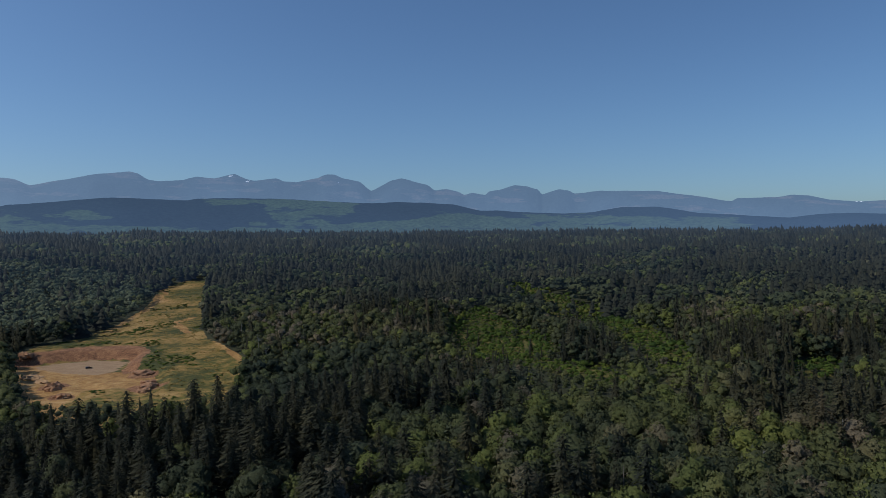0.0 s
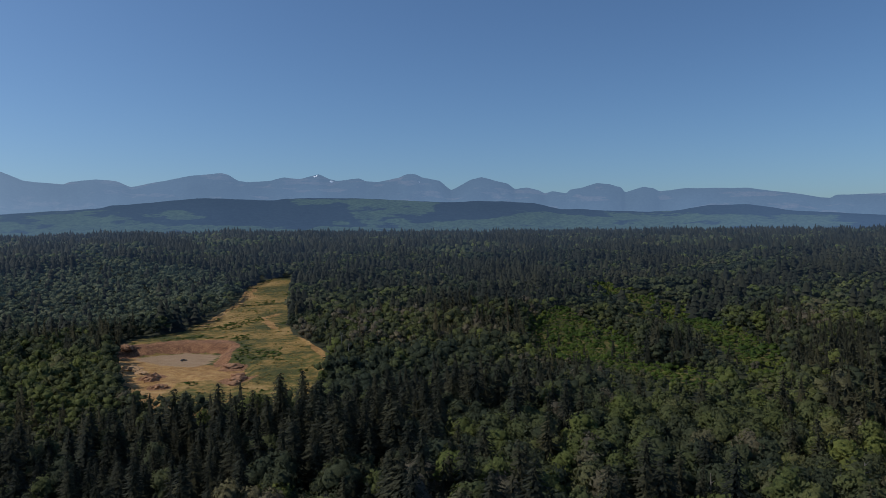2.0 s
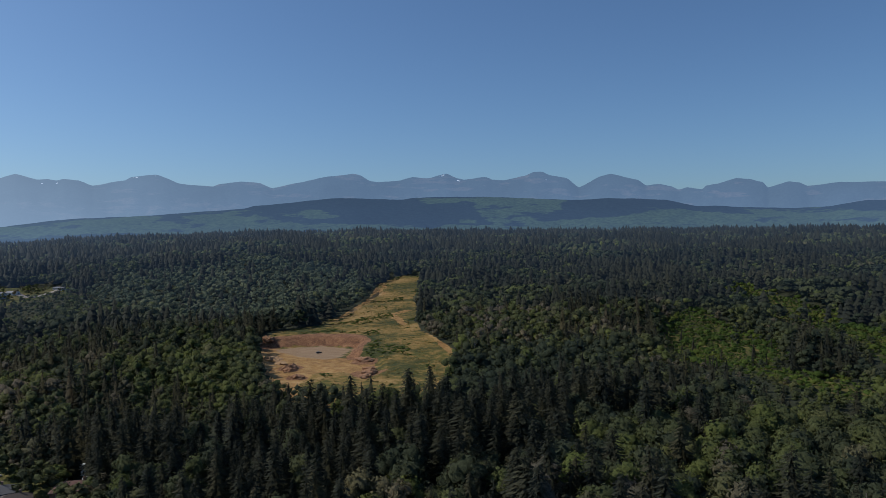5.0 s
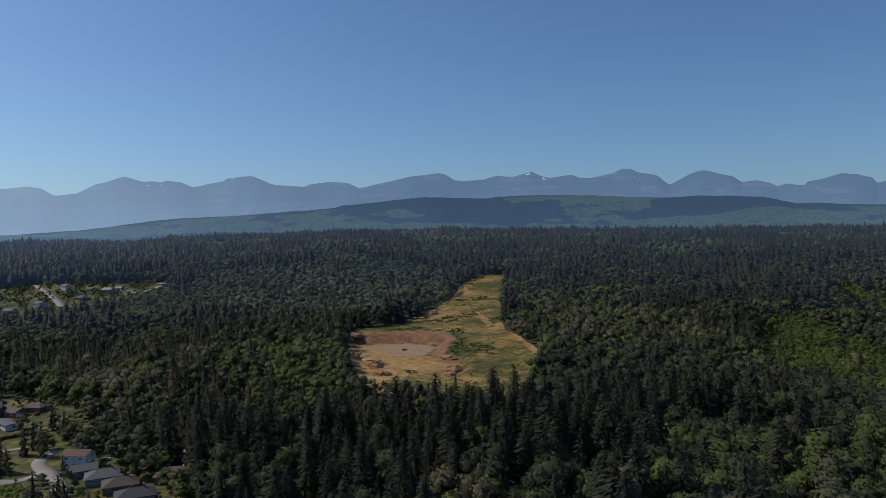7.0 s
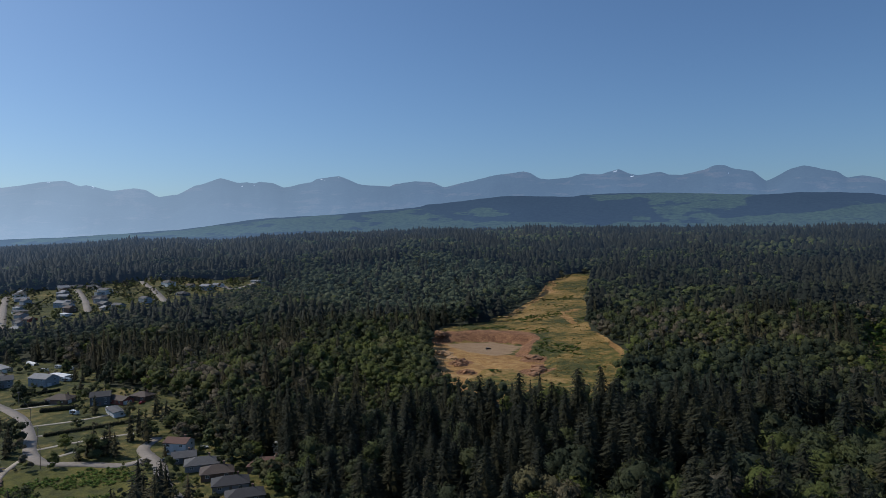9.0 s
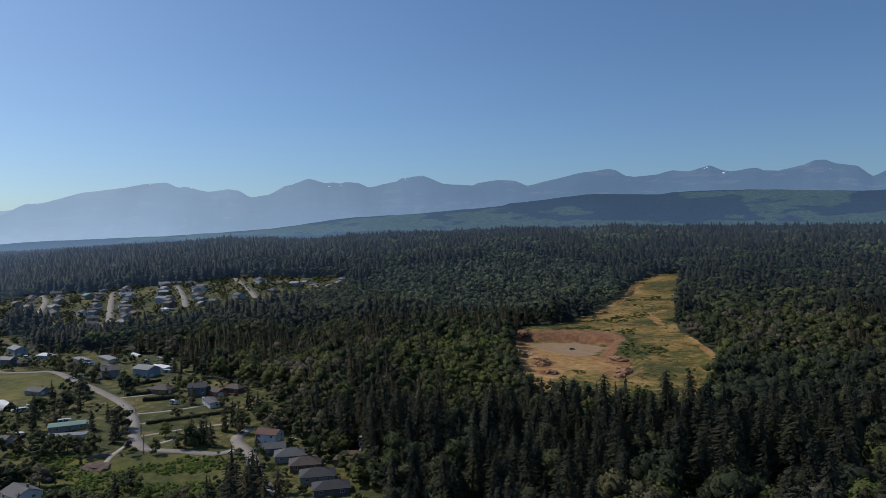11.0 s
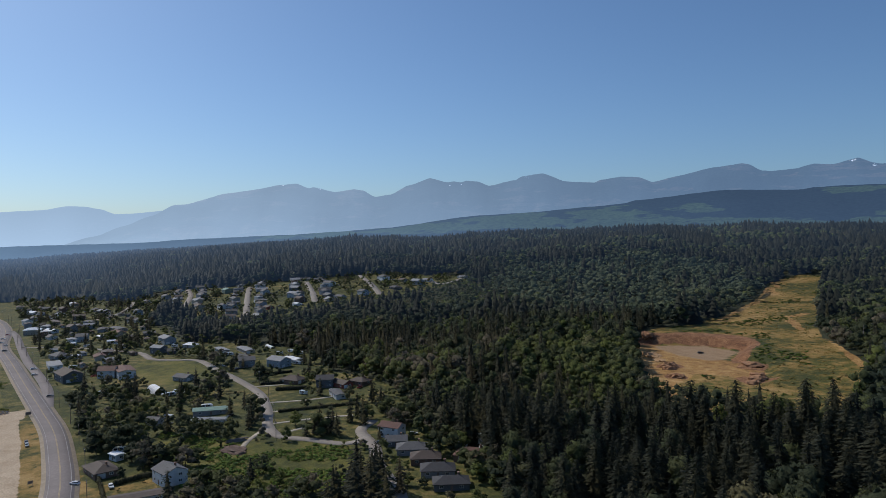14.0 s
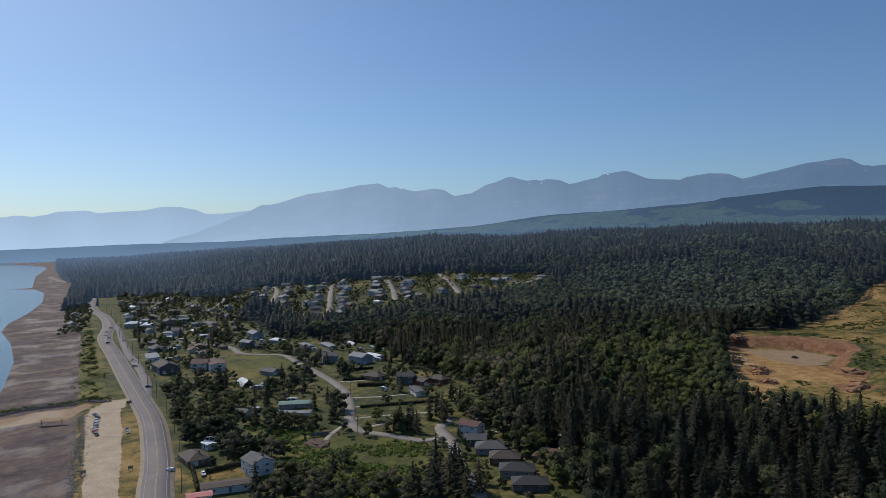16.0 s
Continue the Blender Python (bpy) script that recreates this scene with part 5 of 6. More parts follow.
def parked():
    """More cars beside the houses, along the lanes."""
    first = [ob for ob in scene.objects if ob.name.split(".")[0] == "car"]
    made = 0
    for hx, hy, reach in list(taken):
        a_ = rng.uniform(0, 6.28)
        x, y = hx + math.cos(a_) * (reach + 4), hy + math.sin(a_) * (reach + 4)
        spots = np.array(taken)
        if made < 48 and rng.random() < 0.75 and np.all(np.hypot(spots[:, 0] - x, spots[:, 1] - y) > spots[:, 2] + 2) and np.min(np.hypot(ROAD_DOTS[:, 0] - x, ROAD_DOTS[:, 1] - y)) > 5:
            made += 1
            copy_thing(first[int(rng.integers(len(first)))], pose(x, y, float(ground_z(x, y)) + 0.05, 0, 0, rng.uniform(0, 360)))
            taken.append((x, y, 2.6))


parked()


def camper(u, v, turn, length=6.0):
    """A white camping trailer: rounded shell, windows, door, wheels and a hitch."""
    x, y = xy(u, v)
    root = new("camping_trailer")
    root.matrix_world = pose(x, y, float(ground_z(x, y)) + 0.03, 0, 0, turn + math.degrees(COAST) - 90)
    prof = [(-0.5, 0.5), (0.5, 0.5), (0.5, 1.9), (0.44, 2.4), (0.3, 2.6), (-0.4, 2.6), (-0.47, 2.4), (-0.5, 1.2)]
    bm = bmesh.new()
    sides = [[bm.verts.new((px * length, s * 1.15, pz)) for px, pz in prof] for s in (-1, 1)]
    bm.faces.new(sides[0])
    bm.faces.new(sides[1][::-1])
    for i in range(len(prof)):
        j = (i + 1) % len(prof)
        bm.faces.new((sides[0][j], sides[0][i], sides[1][i], sides[1][j]))
    part("shell", bm, M_CAR["white"], root)
    for px, s in ((-0.25 * length, -1), (0.2 * length, -1), (0, 1)):
        win = new("window", ME_PANE)
        win.parent, win.matrix_basis = root, pose(px, s * 1.16, 1.75, 0, 0, 0 if s < 0 else 180)
    door = new("door", ME_DOOR)
    door.parent, door.matrix_basis = root, pose(0.02 * length, -1.17, 1.55, 0, 0, 0)
    for s in (-1, 1):
        w = new("wheel", ME_TYRE)
        w.parent, w.location = root, (-0.05 * length, s * 1.0, 0.34)
    bm = bmesh.new()
    box(bm, length / 2, length / 2 + 1.2, -0.06, 0.06, 0.42, 0.52)
    part("hitch", bm, M_RIM, root)
    taken.append((x, y, length * 0.5))
    return tagged(root, "white camping trailer parked on the grass", "trailer", "camping trailers")


for u, v, turn, length in ((196, 264, 20, 7), (191, 257, 70, 6), (201, 272, 40, 6.5), (177, 229, 60, 6), (196, 280, 20, 5.5), (220, 575, 10, 6), (222, 559, 60, 6), (209, 572, 30, 6), (66, 518, 70, 6), (170, 423, 20, 5.5), (150, 690, 40, 6), (98, 719, 20, 6), (84, 760, 70, 6.5), (187, 270, 10, 5.5), (203, 258, 100, 6), (108, 488, 60, 7), (114, 492, 20, 6), (102, 484, 80, 6.5), (71, 319, 80, 5.5), (204, 520, 30, 7), (186, 412, 60, 6), (112, 433, 70, 7), (54, 372, 70, 6), (88, 424, 30, 5.5), (60, 640, 90, 7), (176, 604, 70, 6.5), (196, 548, 40, 6)):
    camper(u, v, turn, length)

# ---------------------------------------------------------------- trees, hedges and thickets of the villages
def village_green():
    firs = leaves = 0
    trees_, bushes, shore, brambles = [], [], [], []
    for poly, much in ((TOWN, 7500), (UPPER, 5200)):
        us, vs = [p[0] for p in poly], [p[1] for p in poly]
        for _ in range(much):
            u, v = rng.uniform(min(us), max(us)), rng.uniform(min(vs), max(vs))
            if within(poly, u, v) < 1 or within(FIELD, u, v) > -3 or within(BRAMBLE, u, v) > 0 or u < 42:
                continue
            if 126 < u < 176 and 345 < v < 470 and rng.random() < 0.8:
                continue
            x, y = xy(u, v)
            grove = waves(x, y, 22, 3)
            if rng.random() > 0.46 + 0.8 * grove or not clear_of(x, y, 1.2):
                continue
            z = float(ground_z(x, y)) - 0.2
            q = rng.random()
            if q < 0.14 and firs < 130:
                firs += 1
                h = rng.uniform(8, 17)
                tree("fir_tree", x, y, z, h, h * rng.uniform(1.0, 1.4), "dark conifer among the village gardens", "conifers of the village")
            elif q < 0.28 and leaves < 140:
                leaves += 1
                h = rng.uniform(6, 12)
                tree("broadleaf_tree", x, y, z, h, h * rng.uniform(0.9, 1.3), "dark green garden tree with a round crown", "garden trees of the village")
            elif q < 0.55:
                trees_.append((x, y, rng.uniform(4.5, 10)))
            else:
                bushes.append((x, y, rng.uniform(1.0, 3.2)))
    for _ in range(70):
        u, v = rng.uniform(44, 110), rng.uniform(345, 490)
        x, y = xy(u, v)
        if within(THICK, u, v) > 0 and clear_of(x, y, 2.0):
            trees_.append((x, y, rng.uniform(6, 12)))
    for _ in range(90):
        u, v = rng.uniform(170, 200), rng.uniform(225, 325)
        x, y = xy(u, v)
        if within(TOWN, u, v) > -6 and clear_of(x, y, 1.5):
            trees_.append((x, y, rng.uniform(6, 13)))
    for _ in range(9000):
        u, v = rng.uniform(60, 146), rng.uniform(222, 400)
        x, y = xy(u, v)
        if within(BRAMBLE, u, v) > 0 and clear_of(x, y, 1) and np.hypot(u - 108, v - 338) > 12 and (waves(u, v, 14, 2) + 0.5 * waves(u, v, 5, 3) > -0.2):
            brambles.append((x, y, rng.choice((0.5, 0.7, 0.9, 1.3))))
            if rng.random() < 0.003:
                trees_.append((x, y, rng.uniform(5, 8)))
    for _ in range(480):
        v = rng.uniform(498, 905)
        u = rng.uniform(-9, 12 - (v > 640) * 8) - 6 * rng.random() * (v < 640)
        x, y = xy(u, v)
        shore.append((x, y, rng.uniform(0.5, 1.2) + 1.6 * (waves(u, v, 9, 1) > 0.4)))
    for s in np.arange(0, 1, 0.012):
        u, v = np.interp(s, (0, 0.5, 1), (-70, -27, 8)) + rng.normal(0, 1), np.interp(s, (0, 0.3, 0.6, 1), (507, 519, 519, 502)) + rng.normal(3, 2)
        shore.append((*xy(u, v), rng.uniform(0.8, 2.6)))
    for v in np.arange(905, 1260, 5.0):
        for _ in range(2):
            u = rng.uniform(-30, 2)
            if clear_of(*xy(u, v), 3) and waves(u, v, 17, 3) > -0.2:
                trees_.append((*xy(u, v), rng.uniform(5, 11)))
    for name, label, material, shapes, rows, wide in (("garden_trees", "dark green trees crowding round the houses", M_LEAF, [leaf_crown(3, 16, s, 0.085) for s in (0.36, 0.33, 0.40)], trees_, (0.9, 1.4)),
                                                      ("brambles", "rank green brambles over waste ground", M_BRAMBLE, LOW, brambles, (1.4, 2.1)),
                                                      ("shore_scrub", "low olive scrub between the highway and the beach", M_BUSH, THICKET, shore, (1.6, 3.0)),
                                                      ("garden_bushes", "green bushes and brambles between the houses", M_LEAF, THICKET, bushes, (1.2, 2.0))):
        x, y, h = (np.array(k) for k in zip(*rows))
        wood(name, label, material, shapes, x, y, ground_z(x, y) - 0.15, h, h * rng.uniform(*wide, len(h)), np.clip(rng.beta(1.8, 2, len(x)), 0, 1))


village_green()


def clearing_growth():
    """Green scrub in bands and dry golden grass over the rest of the clearing."""
    u, v = rng.uniform(320, 980, 26000), rng.uniform(170, 600, 26000)
    free = (within(CLEARING, u, v) > 2) & (within(DUG, u, v) < -1) & (within(PIT_FLOOR, u, v) < -14) & (within(BANK, u, v) < -1)
    u, v = u[free], v[free]
    x, y = np.array([xy(a_, b_) for a_, b_ in zip(u, v)]).T
    band = np.max([within(p, u, v) for p in SCRUB], axis=0) + 6 * waves(u, v, 8, 2) > 0
    loose = (waves(u * 1.8, v * 0.7, 24, 5) + 0.6 * waves(u, v, 8, 2) > 0.55) & (rng.random(len(u)) < 0.6)
    for name, label, material, at, shapes, h, w in (
            ("scrub", "low green scrub in bands on dry grass", M_BUSH, band | loose, [leaf_crown(1, 12, 0.5, 0.16, 0.35) for _ in range(3)], (0.25, 1.0), (2.5, 5.5)),
            ("grass_clumps", "clumps of dry golden grass", M_DRY, ~(band | loose) & (rng.random(len(u)) < 0.45), [leaf_crown(1, 4, 0.5, 0.2, 0.3) for _ in range(3)], (0.2, 0.7), (2.0, 4.5))):
        high = rng.uniform(*h, at.sum())
        wood(name, label, material, shapes, x[at], y[at], ground_z(x[at], y[at]) - 0.1, high, high * rng.uniform(*w, at.sum()), rng.random(at.sum()) * (0.8 if name == "scrub" else 1))


clearing_growth()
for u, v, h, w in ((104, 232, 23, 28), (109, 225, 25, 30), (112, 234, 22, 27), (117, 228, 24, 28), (119, 220, 21, 26), (99, 226, 20, 26), (146, 344, 11, 13), (150, 351, 12, 14), (142, 339, 10, 13), (154, 343, 12, 14), (149, 335, 11, 14), (118, 246, 17, 20), (121, 238, 19, 22), (126, 244, 21, 23), (131, 247, 20, 22), (114, 252, 14, 17), (136, 240, 16, 18), (128, 262, 21, 24), (134, 256, 19, 22), (126, 254, 17, 18), (122, 380, 15, 17), (118, 372, 12, 16), (96, 434, 17, 14), (55, 378, 13, 17), (50, 392, 12, 16), (165, 345, 15, 16), (168, 335, 17, 18), (172, 350, 16, 16), (47, 820, 22, 18), (105, 700, 19, 17)):
    x, y = xy(u, v)
    tree("fir_tree", x, y, float(ground_z(x, y)) - 0.2, h, w, "broad dark conifer standing alone by the houses", "conifers of the village")

YARD_FIRS = ((45, 400, 12), (81, 394, 14), (118, 406, 13), (130, 417, 12), (137, 338, 10), (147, 333, 12), (149, 327, 13), (94, 295, 11))
YARD_TREES = ((42, 424, 9), (44, 374, 13), (50, 370, 13), (57, 379, 12), (60, 382, 11), (57, 421, 9), (70, 478, 9), (47, 499, 9), (55, 487, 8), (78, 460, 8), (84, 457, 8), (56, 351, 10), (59, 338, 13), (65, 335, 12), (70, 336, 11), (75, 329, 10),
              (81, 329, 9), (98, 375, 9), (101, 368, 9), (107, 370, 9), (128, 394, 14), (106, 431, 8), (140, 360, 8), (159, 394, 6), (142, 335, 12), (100, 298, 9), (101, 279, 7))
WASTE_TREES = ((76, 295, 9), (79, 288, 10), (72, 297, 9), (80, 276, 10), (83, 269, 10), (89, 271, 9), (64, 277, 9), (68, 275, 9), (72, 273, 9), (102, 256, 11), (108, 261, 9), (86, 282, 8), (92, 262, 9), (76, 264, 9), (84, 256, 10), (96, 250, 10))
COURT_TREES = ((184, 318, 8), (183, 285, 6), (188, 290, 9), (178, 263, 9), (184, 266, 10), (174, 250, 7), (172, 226, 10), (176, 232, 9), (180, 240, 8), (146, 238, 5), (142, 244, 6), (140, 258, 5), (127, 240, 8), (150, 300, 5), (196, 252, 12), (184, 241, 9), (205, 257, 13), (197, 318, 9),
               (186, 341, 11), (175, 343, 9), (170, 217, 11), (190, 300, 8), (152, 262, 4), (149, 276, 4), (192, 332, 12))
COURT_FIRS = ((187, 288, 14), (201, 292, 19), (203, 285, 18), (212, 288, 21), (208, 272, 20), (202, 315, 18), (206, 304, 20), (178, 216, 17), (196, 328, 18), (188, 352, 16))
for rows_, kind, label in ((COURT_TREES, "broadleaf_tree", "leafy garden tree between the houses of the lane"), (COURT_FIRS, "fir_tree", "tall dark conifer behind the houses of the lane"), (YARD_FIRS, "fir_tree", "dark conifer standing by the village lots"), (YARD_TREES, "broadleaf_tree", "spreading dark green tree by the village lots"), (WASTE_TREES, "broadleaf_tree", "bushy green tree on the waste ground")):
    for u, v, h in rows_:
        x, y = xy(u, v)
        tree(kind, x, y, float(ground_z(x, y)) - 0.2, h, h * (rng.uniform(1.1, 1.4) if kind == "fir_tree" else rng.uniform(1.15, 1.5)), label, "trees of the village lots")


def hedge(u0, v0, u1, v1, h, w):
    """A clipped hedge: a leafy block with an uneven skin."""
    (x0, y0), (x1, y1) = xy(u0, v0), xy(u1, v1)
    L = math.hypot(x1 - x0, y1 - y0)
    out = []
    for k in range(int(L / 1.1)):
        s = (k + 0.5) / int(L / 1.1)
        px, py = x0 + (x1 - x0) * s, y0 + (y1 - y0) * s
        v, f, m = lump(1.0, 1.0, 0.25)
        out.append((v * (w * 0.75, w * 0.75, h * 0.62) + (px, py, float(ground_z(px, py)) + h * 0.45), f, m + (0, 0, 0.3)))
        for _ in range(14):
            d = rng.normal(size=3)
            d[2] = abs(d[2])
            d /= np.linalg.norm(d)
            p = d * (w * 0.7, w * 0.7, h * 0.55) + (px, py, float(ground_z(px, py)) + h * 0.45)
            q = rng.normal(0, 0.3, (3, 3))
            out.append((p + q, np.array([(0, 1, 2)]), np.array([d, d, d])))
    v, f, m = shell(out)
    ob = fill("hedge", v, f, [M_FIR_OWN], normals=m)
    return tagged(ob, "dark green clipped garden hedge", "hedge", "garden hedges")


for row in ((160, 446, 178, 434, 2.6, 1.3), (158, 470, 172, 462, 2.0, 1.2), (142, 392, 184, 376, 1.8, 1.2), (38, 300, 40, 336, 2.2, 1.2), (44, 322, 62, 326, 2.2, 1.2), (168, 500, 190, 494, 2.0, 1.2)):
    hedge(*row)

def point_wood():
    """Tall firs on the point beside the highway, their needles tinted by painted haze."""
    rows = []
    for _ in range(420):
        u, v = rng.uniform(-34, 12), rng.uniform(1230, 1900)
        x, y = xy(u, v)
        if clear_of(x, y, 4):
            rows.append((x, y, rng.uniform(12, 24)))
    x, y, h = (np.array(k) for k in zip(*rows))
    wood("backdrop_fir_wood", "dark conifers on the wooded point", M_FIR_HAZE, FIR_FAR, x, y, ground_z(x, y) - 0.3, h, h * 1.2, rng.random(len(x)) * 0.6, True)


point_wood()
M_DEAD = plain("bleached_wood", (0.20, 0.185, 0.165), 0.9)


def snag(u, v, h):
    """A dead tree: a bleached trunk with bare broken limbs."""
    x, y = xy(u, v)
    root = new("dead_tree")
    root.matrix_world = pose(x, y, float(ground_z(x, y)), 0, 0, rng.uniform(0, 360))
    bm = bmesh.new()
    bmesh.ops.create_cone(bm, cap_ends=True, segments=6, radius1=0.4, radius2=0.1, depth=h + 1, matrix=Matrix.Translation((0, 0, h / 2 - 0.5)))
    part("trunk", bm, M_DEAD, root)
    for k in range(7):
        L, z = rng.uniform(1.5, 4.0), h * rng.uniform(0.45, 0.95)
        bm = bmesh.new()
        m = Matrix.Rotation(rng.uniform(0, 6.28), 4, "Z") @ Matrix.Translation((0, 0, z)) @ Matrix.Rotation(radians(rng.uniform(40, 75)), 4, "Y") @ Matrix.Translation((0, 0, L / 2))
        bmesh.ops.create_cone(bm, cap_ends=True, segments=4, radius1=0.12, radius2=0.03, depth=L, matrix=m)
        part("limb", bm, M_DEAD, root)
    return tagged(root, "bleached dead tree with bare limbs", "dead tree", "dead trees")


for u, v, h in ((690, 120, 15), (250, -60, 20), (262, -70, 18), (240, -20, 19), (300, -110, 19), (430, 190, 20), (452, 205, 21), (470, 214, 20), (520, 250, 19), (235, -100, 20)):
    snag(u, v, h)

# ---------------------------------------------------------------- poles and wires
M_POLE = plain("weathered_pole", (0.16, 0.13, 0.11), 0.9)
M_WIRE = plain("black_wire", (0.02, 0.02, 0.02), 0.6)
pole_tops = {}


def utility_pole(u, v, h, line, turn):
    x, y = xy(u, v)
    z = float(ground_z(x, y))
    root = new("utility_pole")
    root.matrix_world = pose(x, y, z, 0, 0, turn + math.degrees(COAST) - 90)
    bm = bmesh.new()
    bmesh.ops.create_cone(bm, cap_ends=True, segments=8, radius1=0.17, radius2=0.11, depth=h + 1, matrix=Matrix.Translation((0, 0, h / 2 - 0.5)))
    part("post", bm, M_POLE, root)
    bm = bmesh.new()
    box(bm, -1.2, 1.2, -0.16, -0.05, h - 0.9, h - 0.75)
    arm = part("crossarm", bm, M_POLE, root)
    for k in (-1.05, 0.0, 1.05):
        bm = bmesh.new()
        bmesh.ops.create_cone(bm, cap_ends=True, segments=6, radius1=0.07, radius2=0.05, depth=0.25, matrix=Matrix.Translation((k, -0.1, h - 0.62)))
        part("insulator", bm, M_TRIM, arm)
    pole_tops.setdefault(line, []).append((x, y, z + h - 0.55))
    return tagged(root, "weathered wooden utility pole with a crossarm", "pole", "utility poles")


for v in range(255, 1200, 48):
    u = float(np.interp(v, [p[1] for p in HIGHWAY], [p[0] for p in HIGHWAY])) + 10 + 4 * (560 < v < 960)
    utility_pole(u, v, 10.5, "highway", 0)
for u, v in ((122, 341), (134, 377), (146, 420), (157, 470), (157, 520), (156, 560)):
    utility_pole(u, v, 10, "street", 20)


def wires():
    for line, tops in pole_tops.items():
        for (x0, y0, z0), (x1, y1, z1) in zip(tops, tops[1:]):
            curve = bpy.data.curves.new("power_wire", "CURVE")
            curve.dimensions, curve.bevel_depth, curve.bevel_resolution = "3D", 0.025, 0
            sp = curve.splines.new("POLY")
            sp.points.add(8)
            for k, p in enumerate(sp.points):
                s = k / 8
                p.co = (x0 + (x1 - x0) * s, y0 + (y1 - y0) * s, z0 + (z1 - z0) * s - 3.2 * s * (1 - s), 1)
            curve.materials.append(M_WIRE)
            tagged(new("power_wire", curve), "thin black wire sagging between poles", "wire", "wires along the road")


wires()

# ---------------------------------------------------------------- shore: stones, groyne, signs, float
M_ROCK = plain("grey_rock", (0.20, 0.19, 0.185), 0.9, vary=0.3, grain=1.0)
ROCK_SHAPES = [as_mesh("stone", lump(1.0, 0.7, 0.3), M_ROCK, False) for _ in range(5)]


def stones(name, label, line, count, spread, size):
    """A bank of rough stones: the larger ones singly, the small ones as one heap."""
    pts = np.array([xy(*p) for p in line])
    root = new(name)
    at = np.linspace(0, len(pts) - 1.001, count)
    many = []
    for k, s in enumerate(at):
        i = int(s)
        p = pts[i] + (pts[i + 1] - pts[i]) * (s - i) + rng.normal(0, spread, 2)
        big = rng.uniform(*size)
        z = float(ground_z(*p)) + big * 0.15 + max(0, 1 - abs(rng.normal()) * 0.8) * (name == "groyne")
        if k % 3 == 0:
            ob = new("stone", ROCK_SHAPES[k % 5])
            ob.parent = root
            ob.matrix_basis = pose(p[0], p[1], z, rng.uniform(0, 40), 0, rng.uniform(0, 360)) @ Matrix.Diagonal((big, big * 0.8, big, 1))
        else:
            v, f, m = lump(big * 0.8, 0.7, 0.3)
            many.append((v + (p[0], p[1], z), f, m))
    v, f, m = shell(many)
    heap = fill("small_stones", v, f, [M_ROCK])
    heap.parent = root
    tagged(heap, kind="stuff")
    return tagged(root, label, "rocks")


stones("rock_bank", "bank of grey stones above the mud flat", ((-9, 240), (-8, 323), (-7, 360), (-6, 389), (-5, 422), (-5, 466)), 880, 1.7, (0.2, 0.6))
stones("groyne", "long low groyne of dark stones across the flat", ((-75, 505), (-51, 513), (-39, 519), (-27, 519), (-14, 514), (3, 500), (10, 497)), 520, 1.8, (0.3, 0.8))


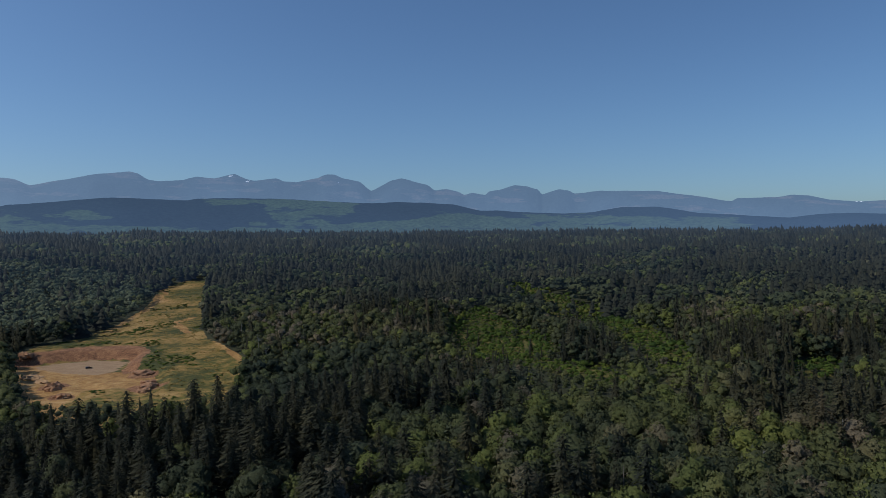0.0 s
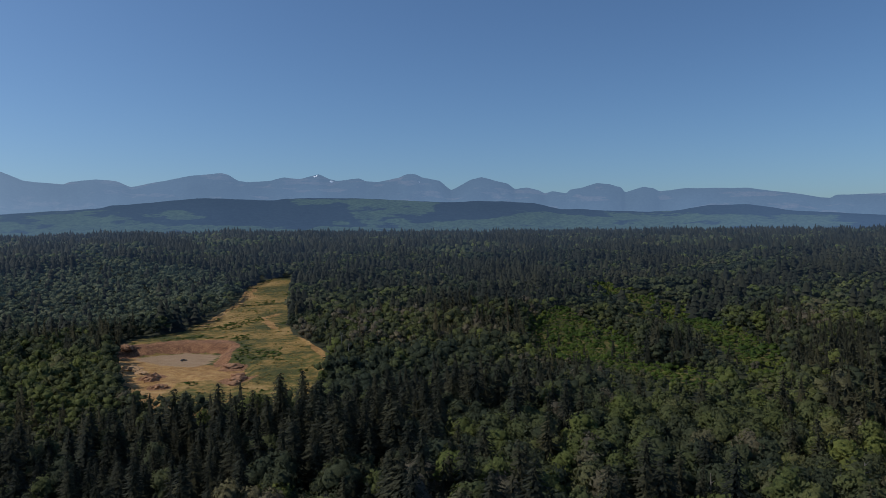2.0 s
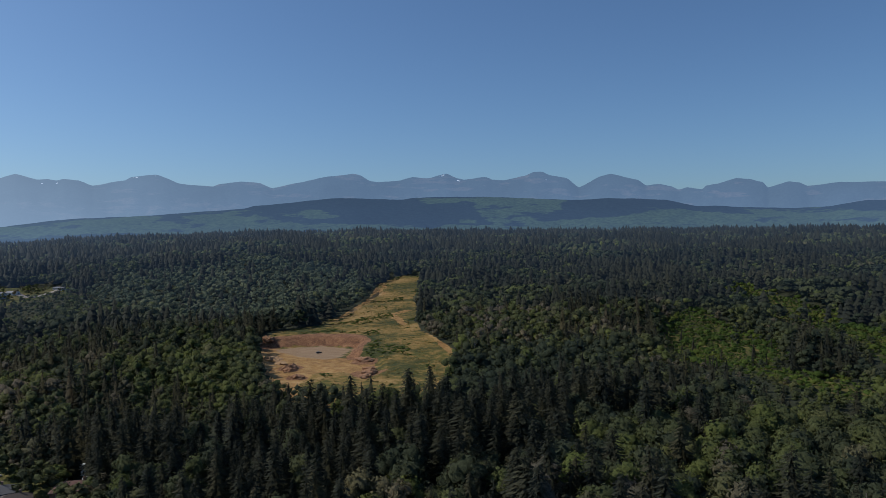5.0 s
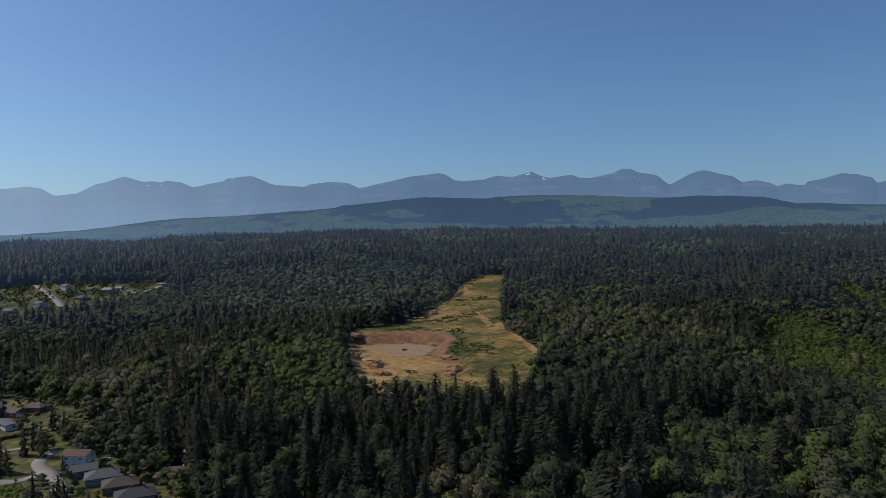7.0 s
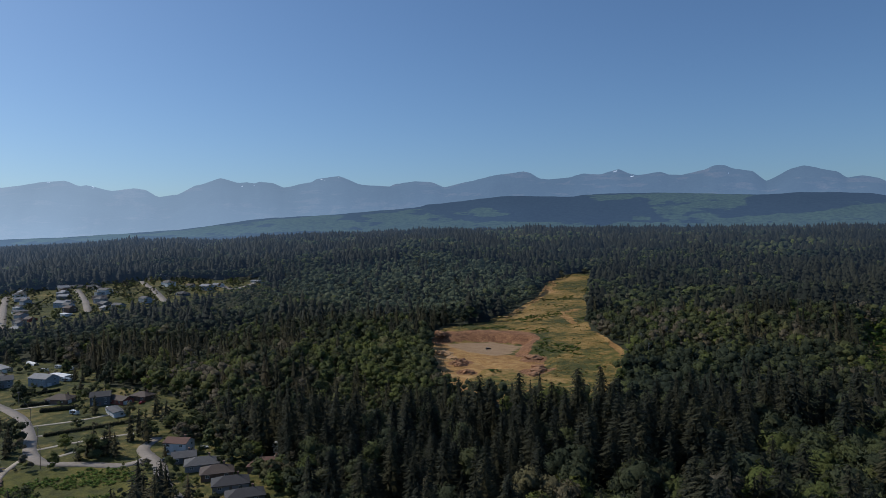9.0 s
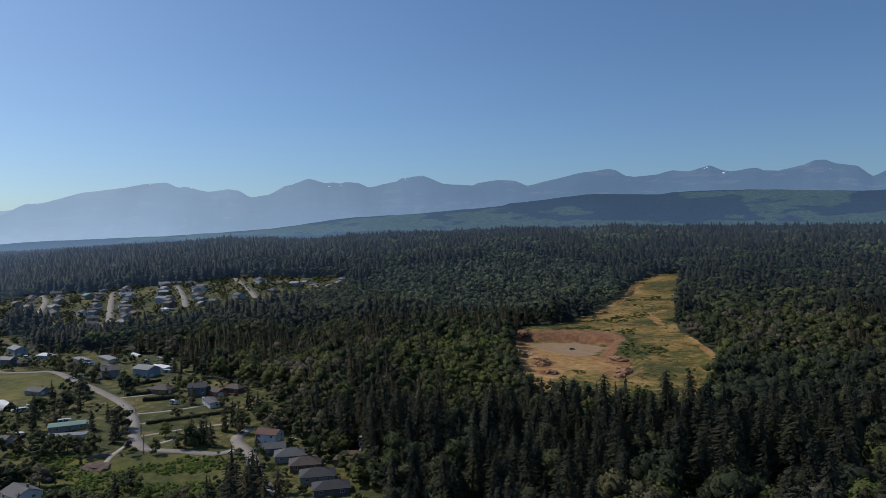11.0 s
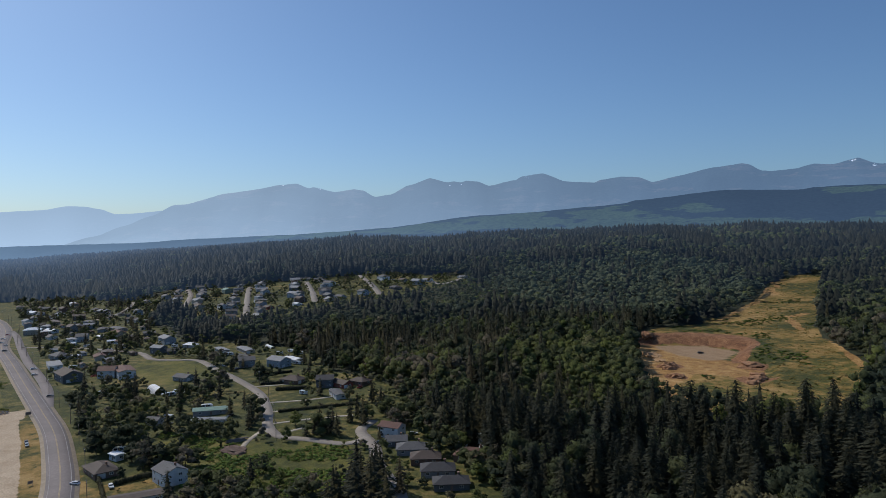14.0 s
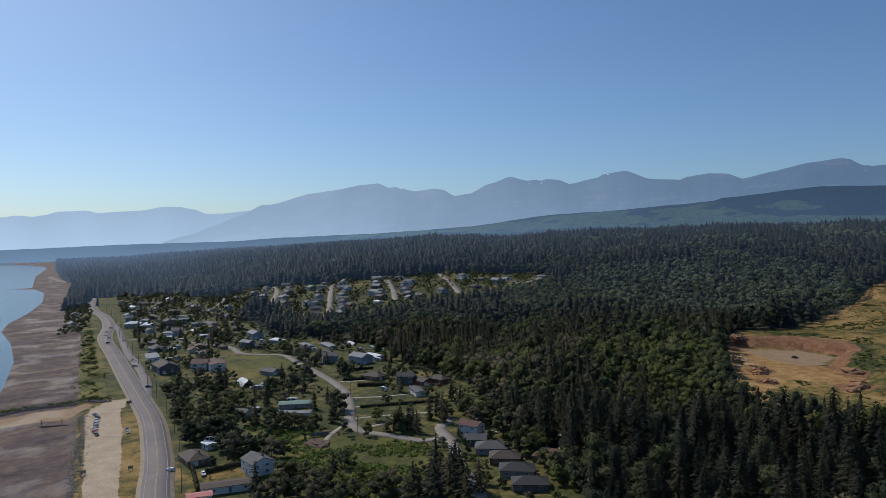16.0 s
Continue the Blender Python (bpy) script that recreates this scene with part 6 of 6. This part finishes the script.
def shore_things():
    wood_grey = plain("grey_timber", (0.20, 0.17, 0.15), 0.9)
    x0, y0 = xy(-27, 465)
    x1, y1 = xy(-5, 458)
    root = new("log_float")
    root.matrix_world = pose((x0 + x1) / 2, (y0 + y1) / 2, float(ground_z((x0 + x1) / 2, (y0 + y1) / 2)) + 0.25, 0, 0, math.degrees(math.atan2(y1 - y0, x1 - x0)))
    L = math.hypot(x1 - x0, y1 - y0)
    for k in (-0.5, 0.1, 0.7):
        bm = bmesh.new()
        bmesh.ops.create_cone(bm, cap_ends=True, segments=8, radius1=0.32, radius2=0.26, depth=L, matrix=Matrix.Translation((0, k, 0.1)) @ Matrix.Rotation(math.pi / 2, 4, "Y"))
        part("log", bm, wood_grey, root)
    for k in (-L / 2 + 0.5, 0, L / 2 - 1):
        bm = bmesh.new()
        bmesh.ops.create_cone(bm, cap_ends=True, segments=8, radius1=0.2, radius2=0.17, depth=4, matrix=Matrix.Translation((k, 1.2, 1.4)))
        part("pile", bm, wood_grey, root)
    tagged(root, "row of grey logs with piles on the mud", "float")
    for u, v, w, h, name, label in ((-4, 346, 2.6, 1.4, "notice_board", "weathered wooden notice board on two posts"), (15, 343, 2.0, 1.2, "notice_board", "small board on the dry verge"), (21, 481, 3.2, 1.8, "roadside_sign", "dark roadside sign on two posts")):
        x, y = xy(u, v)
        root = new(name)
        root.matrix_world = pose(x, y, float(ground_z(x, y)), 0, 0, 100)
        bm = bmesh.new()
        box(bm, -w / 2, w / 2, -0.05, 0.05, 0.9, 0.9 + h)
        part("panel", bm, wood_grey, root)
        for s in (-1, 1):
            bm = bmesh.new()
            box(bm, s * w * 0.42 - 0.07, s * w * 0.42 + 0.07, 0.054, 0.19, -0.4, 1.1 + h)
            part("post", bm, M_POLE, root)
        tagged(root, label, "sign")
    # stack of timber and an earth heap on the waste ground
    x, y = xy(106, 353)
    root = new("timber_stack")
    root.matrix_world = pose(x, y, float(ground_z(x, y)), 0, 0, 80)
    for i in range(3):
        for k in range(5 - i):
            bm = bmesh.new()
            bmesh.ops.create_cone(bm, cap_ends=True, segments=8, radius1=0.3, radius2=0.26, depth=9 + rng.uniform(-1, 1), matrix=Matrix.Translation((rng.uniform(-1, 1), (k + i * 0.5) * 0.62 - 1.2, 0.3 + i * 0.52)) @ Matrix.Rotation(math.pi / 2, 4, "Y"))
            part("log", bm, wood_grey, root)
    tagged(root, "low stack of grey logs on waste ground", "timber")


def earth_heap(u, v, a, b, h, turn, material, label):
    """A rough heap of earth."""
    x, y = xy(u, v)
    bm = bmesh.new()
    bmesh.ops.create_icosphere(bm, subdivisions=3, radius=1)
    for w in bm.verts:
        p = w.co + Vector((u, v, 0)) * 0.37
        n = 1 + 0.42 * noise.noise(p * 1.9) + 0.26 * noise.noise(p * 5)
        w.co = Vector((w.co.x * a, w.co.y * b, max(w.co.z, -0.3) * h * 1.5)) * n
    heap = part("mound", bm, material)
    heap.matrix_world = pose(x, y, float(ground_z(x, y)) - 0.15, 0, 0, turn)
    tagged(heap, label, "mound", "mounds of earth")


M_EARTH = plain("turned_earth", (0.13, 0.085, 0.065), 0.95, vary=0.3, grain=0.8)
M_RED_EARTH = plain("red_earth", (0.33, 0.175, 0.09), 0.95, vary=0.3, grain=0.5)
M_SAND_EARTH = plain("sandy_earth", (0.42, 0.26, 0.13), 0.95, vary=0.25, grain=0.5)
shore_things()
car(462, 342, 60, "black")
earth_heap(101, 339, 9, 5, 1.3, 10, M_EARTH, "low heap of dark turned earth")
for u, v, a_, b_, h_, turn in ((397, 319, 7, 4.5, 2.4, 60), (388, 312, 5, 3.5, 1.8, 40), (373, 294, 5, 3.5, 1.9, 20), (440, 285, 8, 5, 2.4, 40), (448, 292, 5, 4, 1.7, 10), (404, 258, 8, 5, 2.2, 70), (414, 264, 5, 4, 1.8, 20), (393, 253, 5, 3.5, 1.5, 50), (473, 404, 7, 4, 2.2, 150), (466, 408, 4, 3, 1.6, 120)):
    earth_heap(u, v, a_, b_, h_, turn, M_RED_EARTH, "heap of red-brown earth beside the dug floor")
for u, v, a_, b_, h_, turn in ((424, 356, 11, 5, 1.5, 155), (412, 340, 8, 4, 1.3, 140)):
    earth_heap(u, v, a_, b_, h_, turn, M_SAND_EARTH, "low heap of sandy earth beside the dug floor")
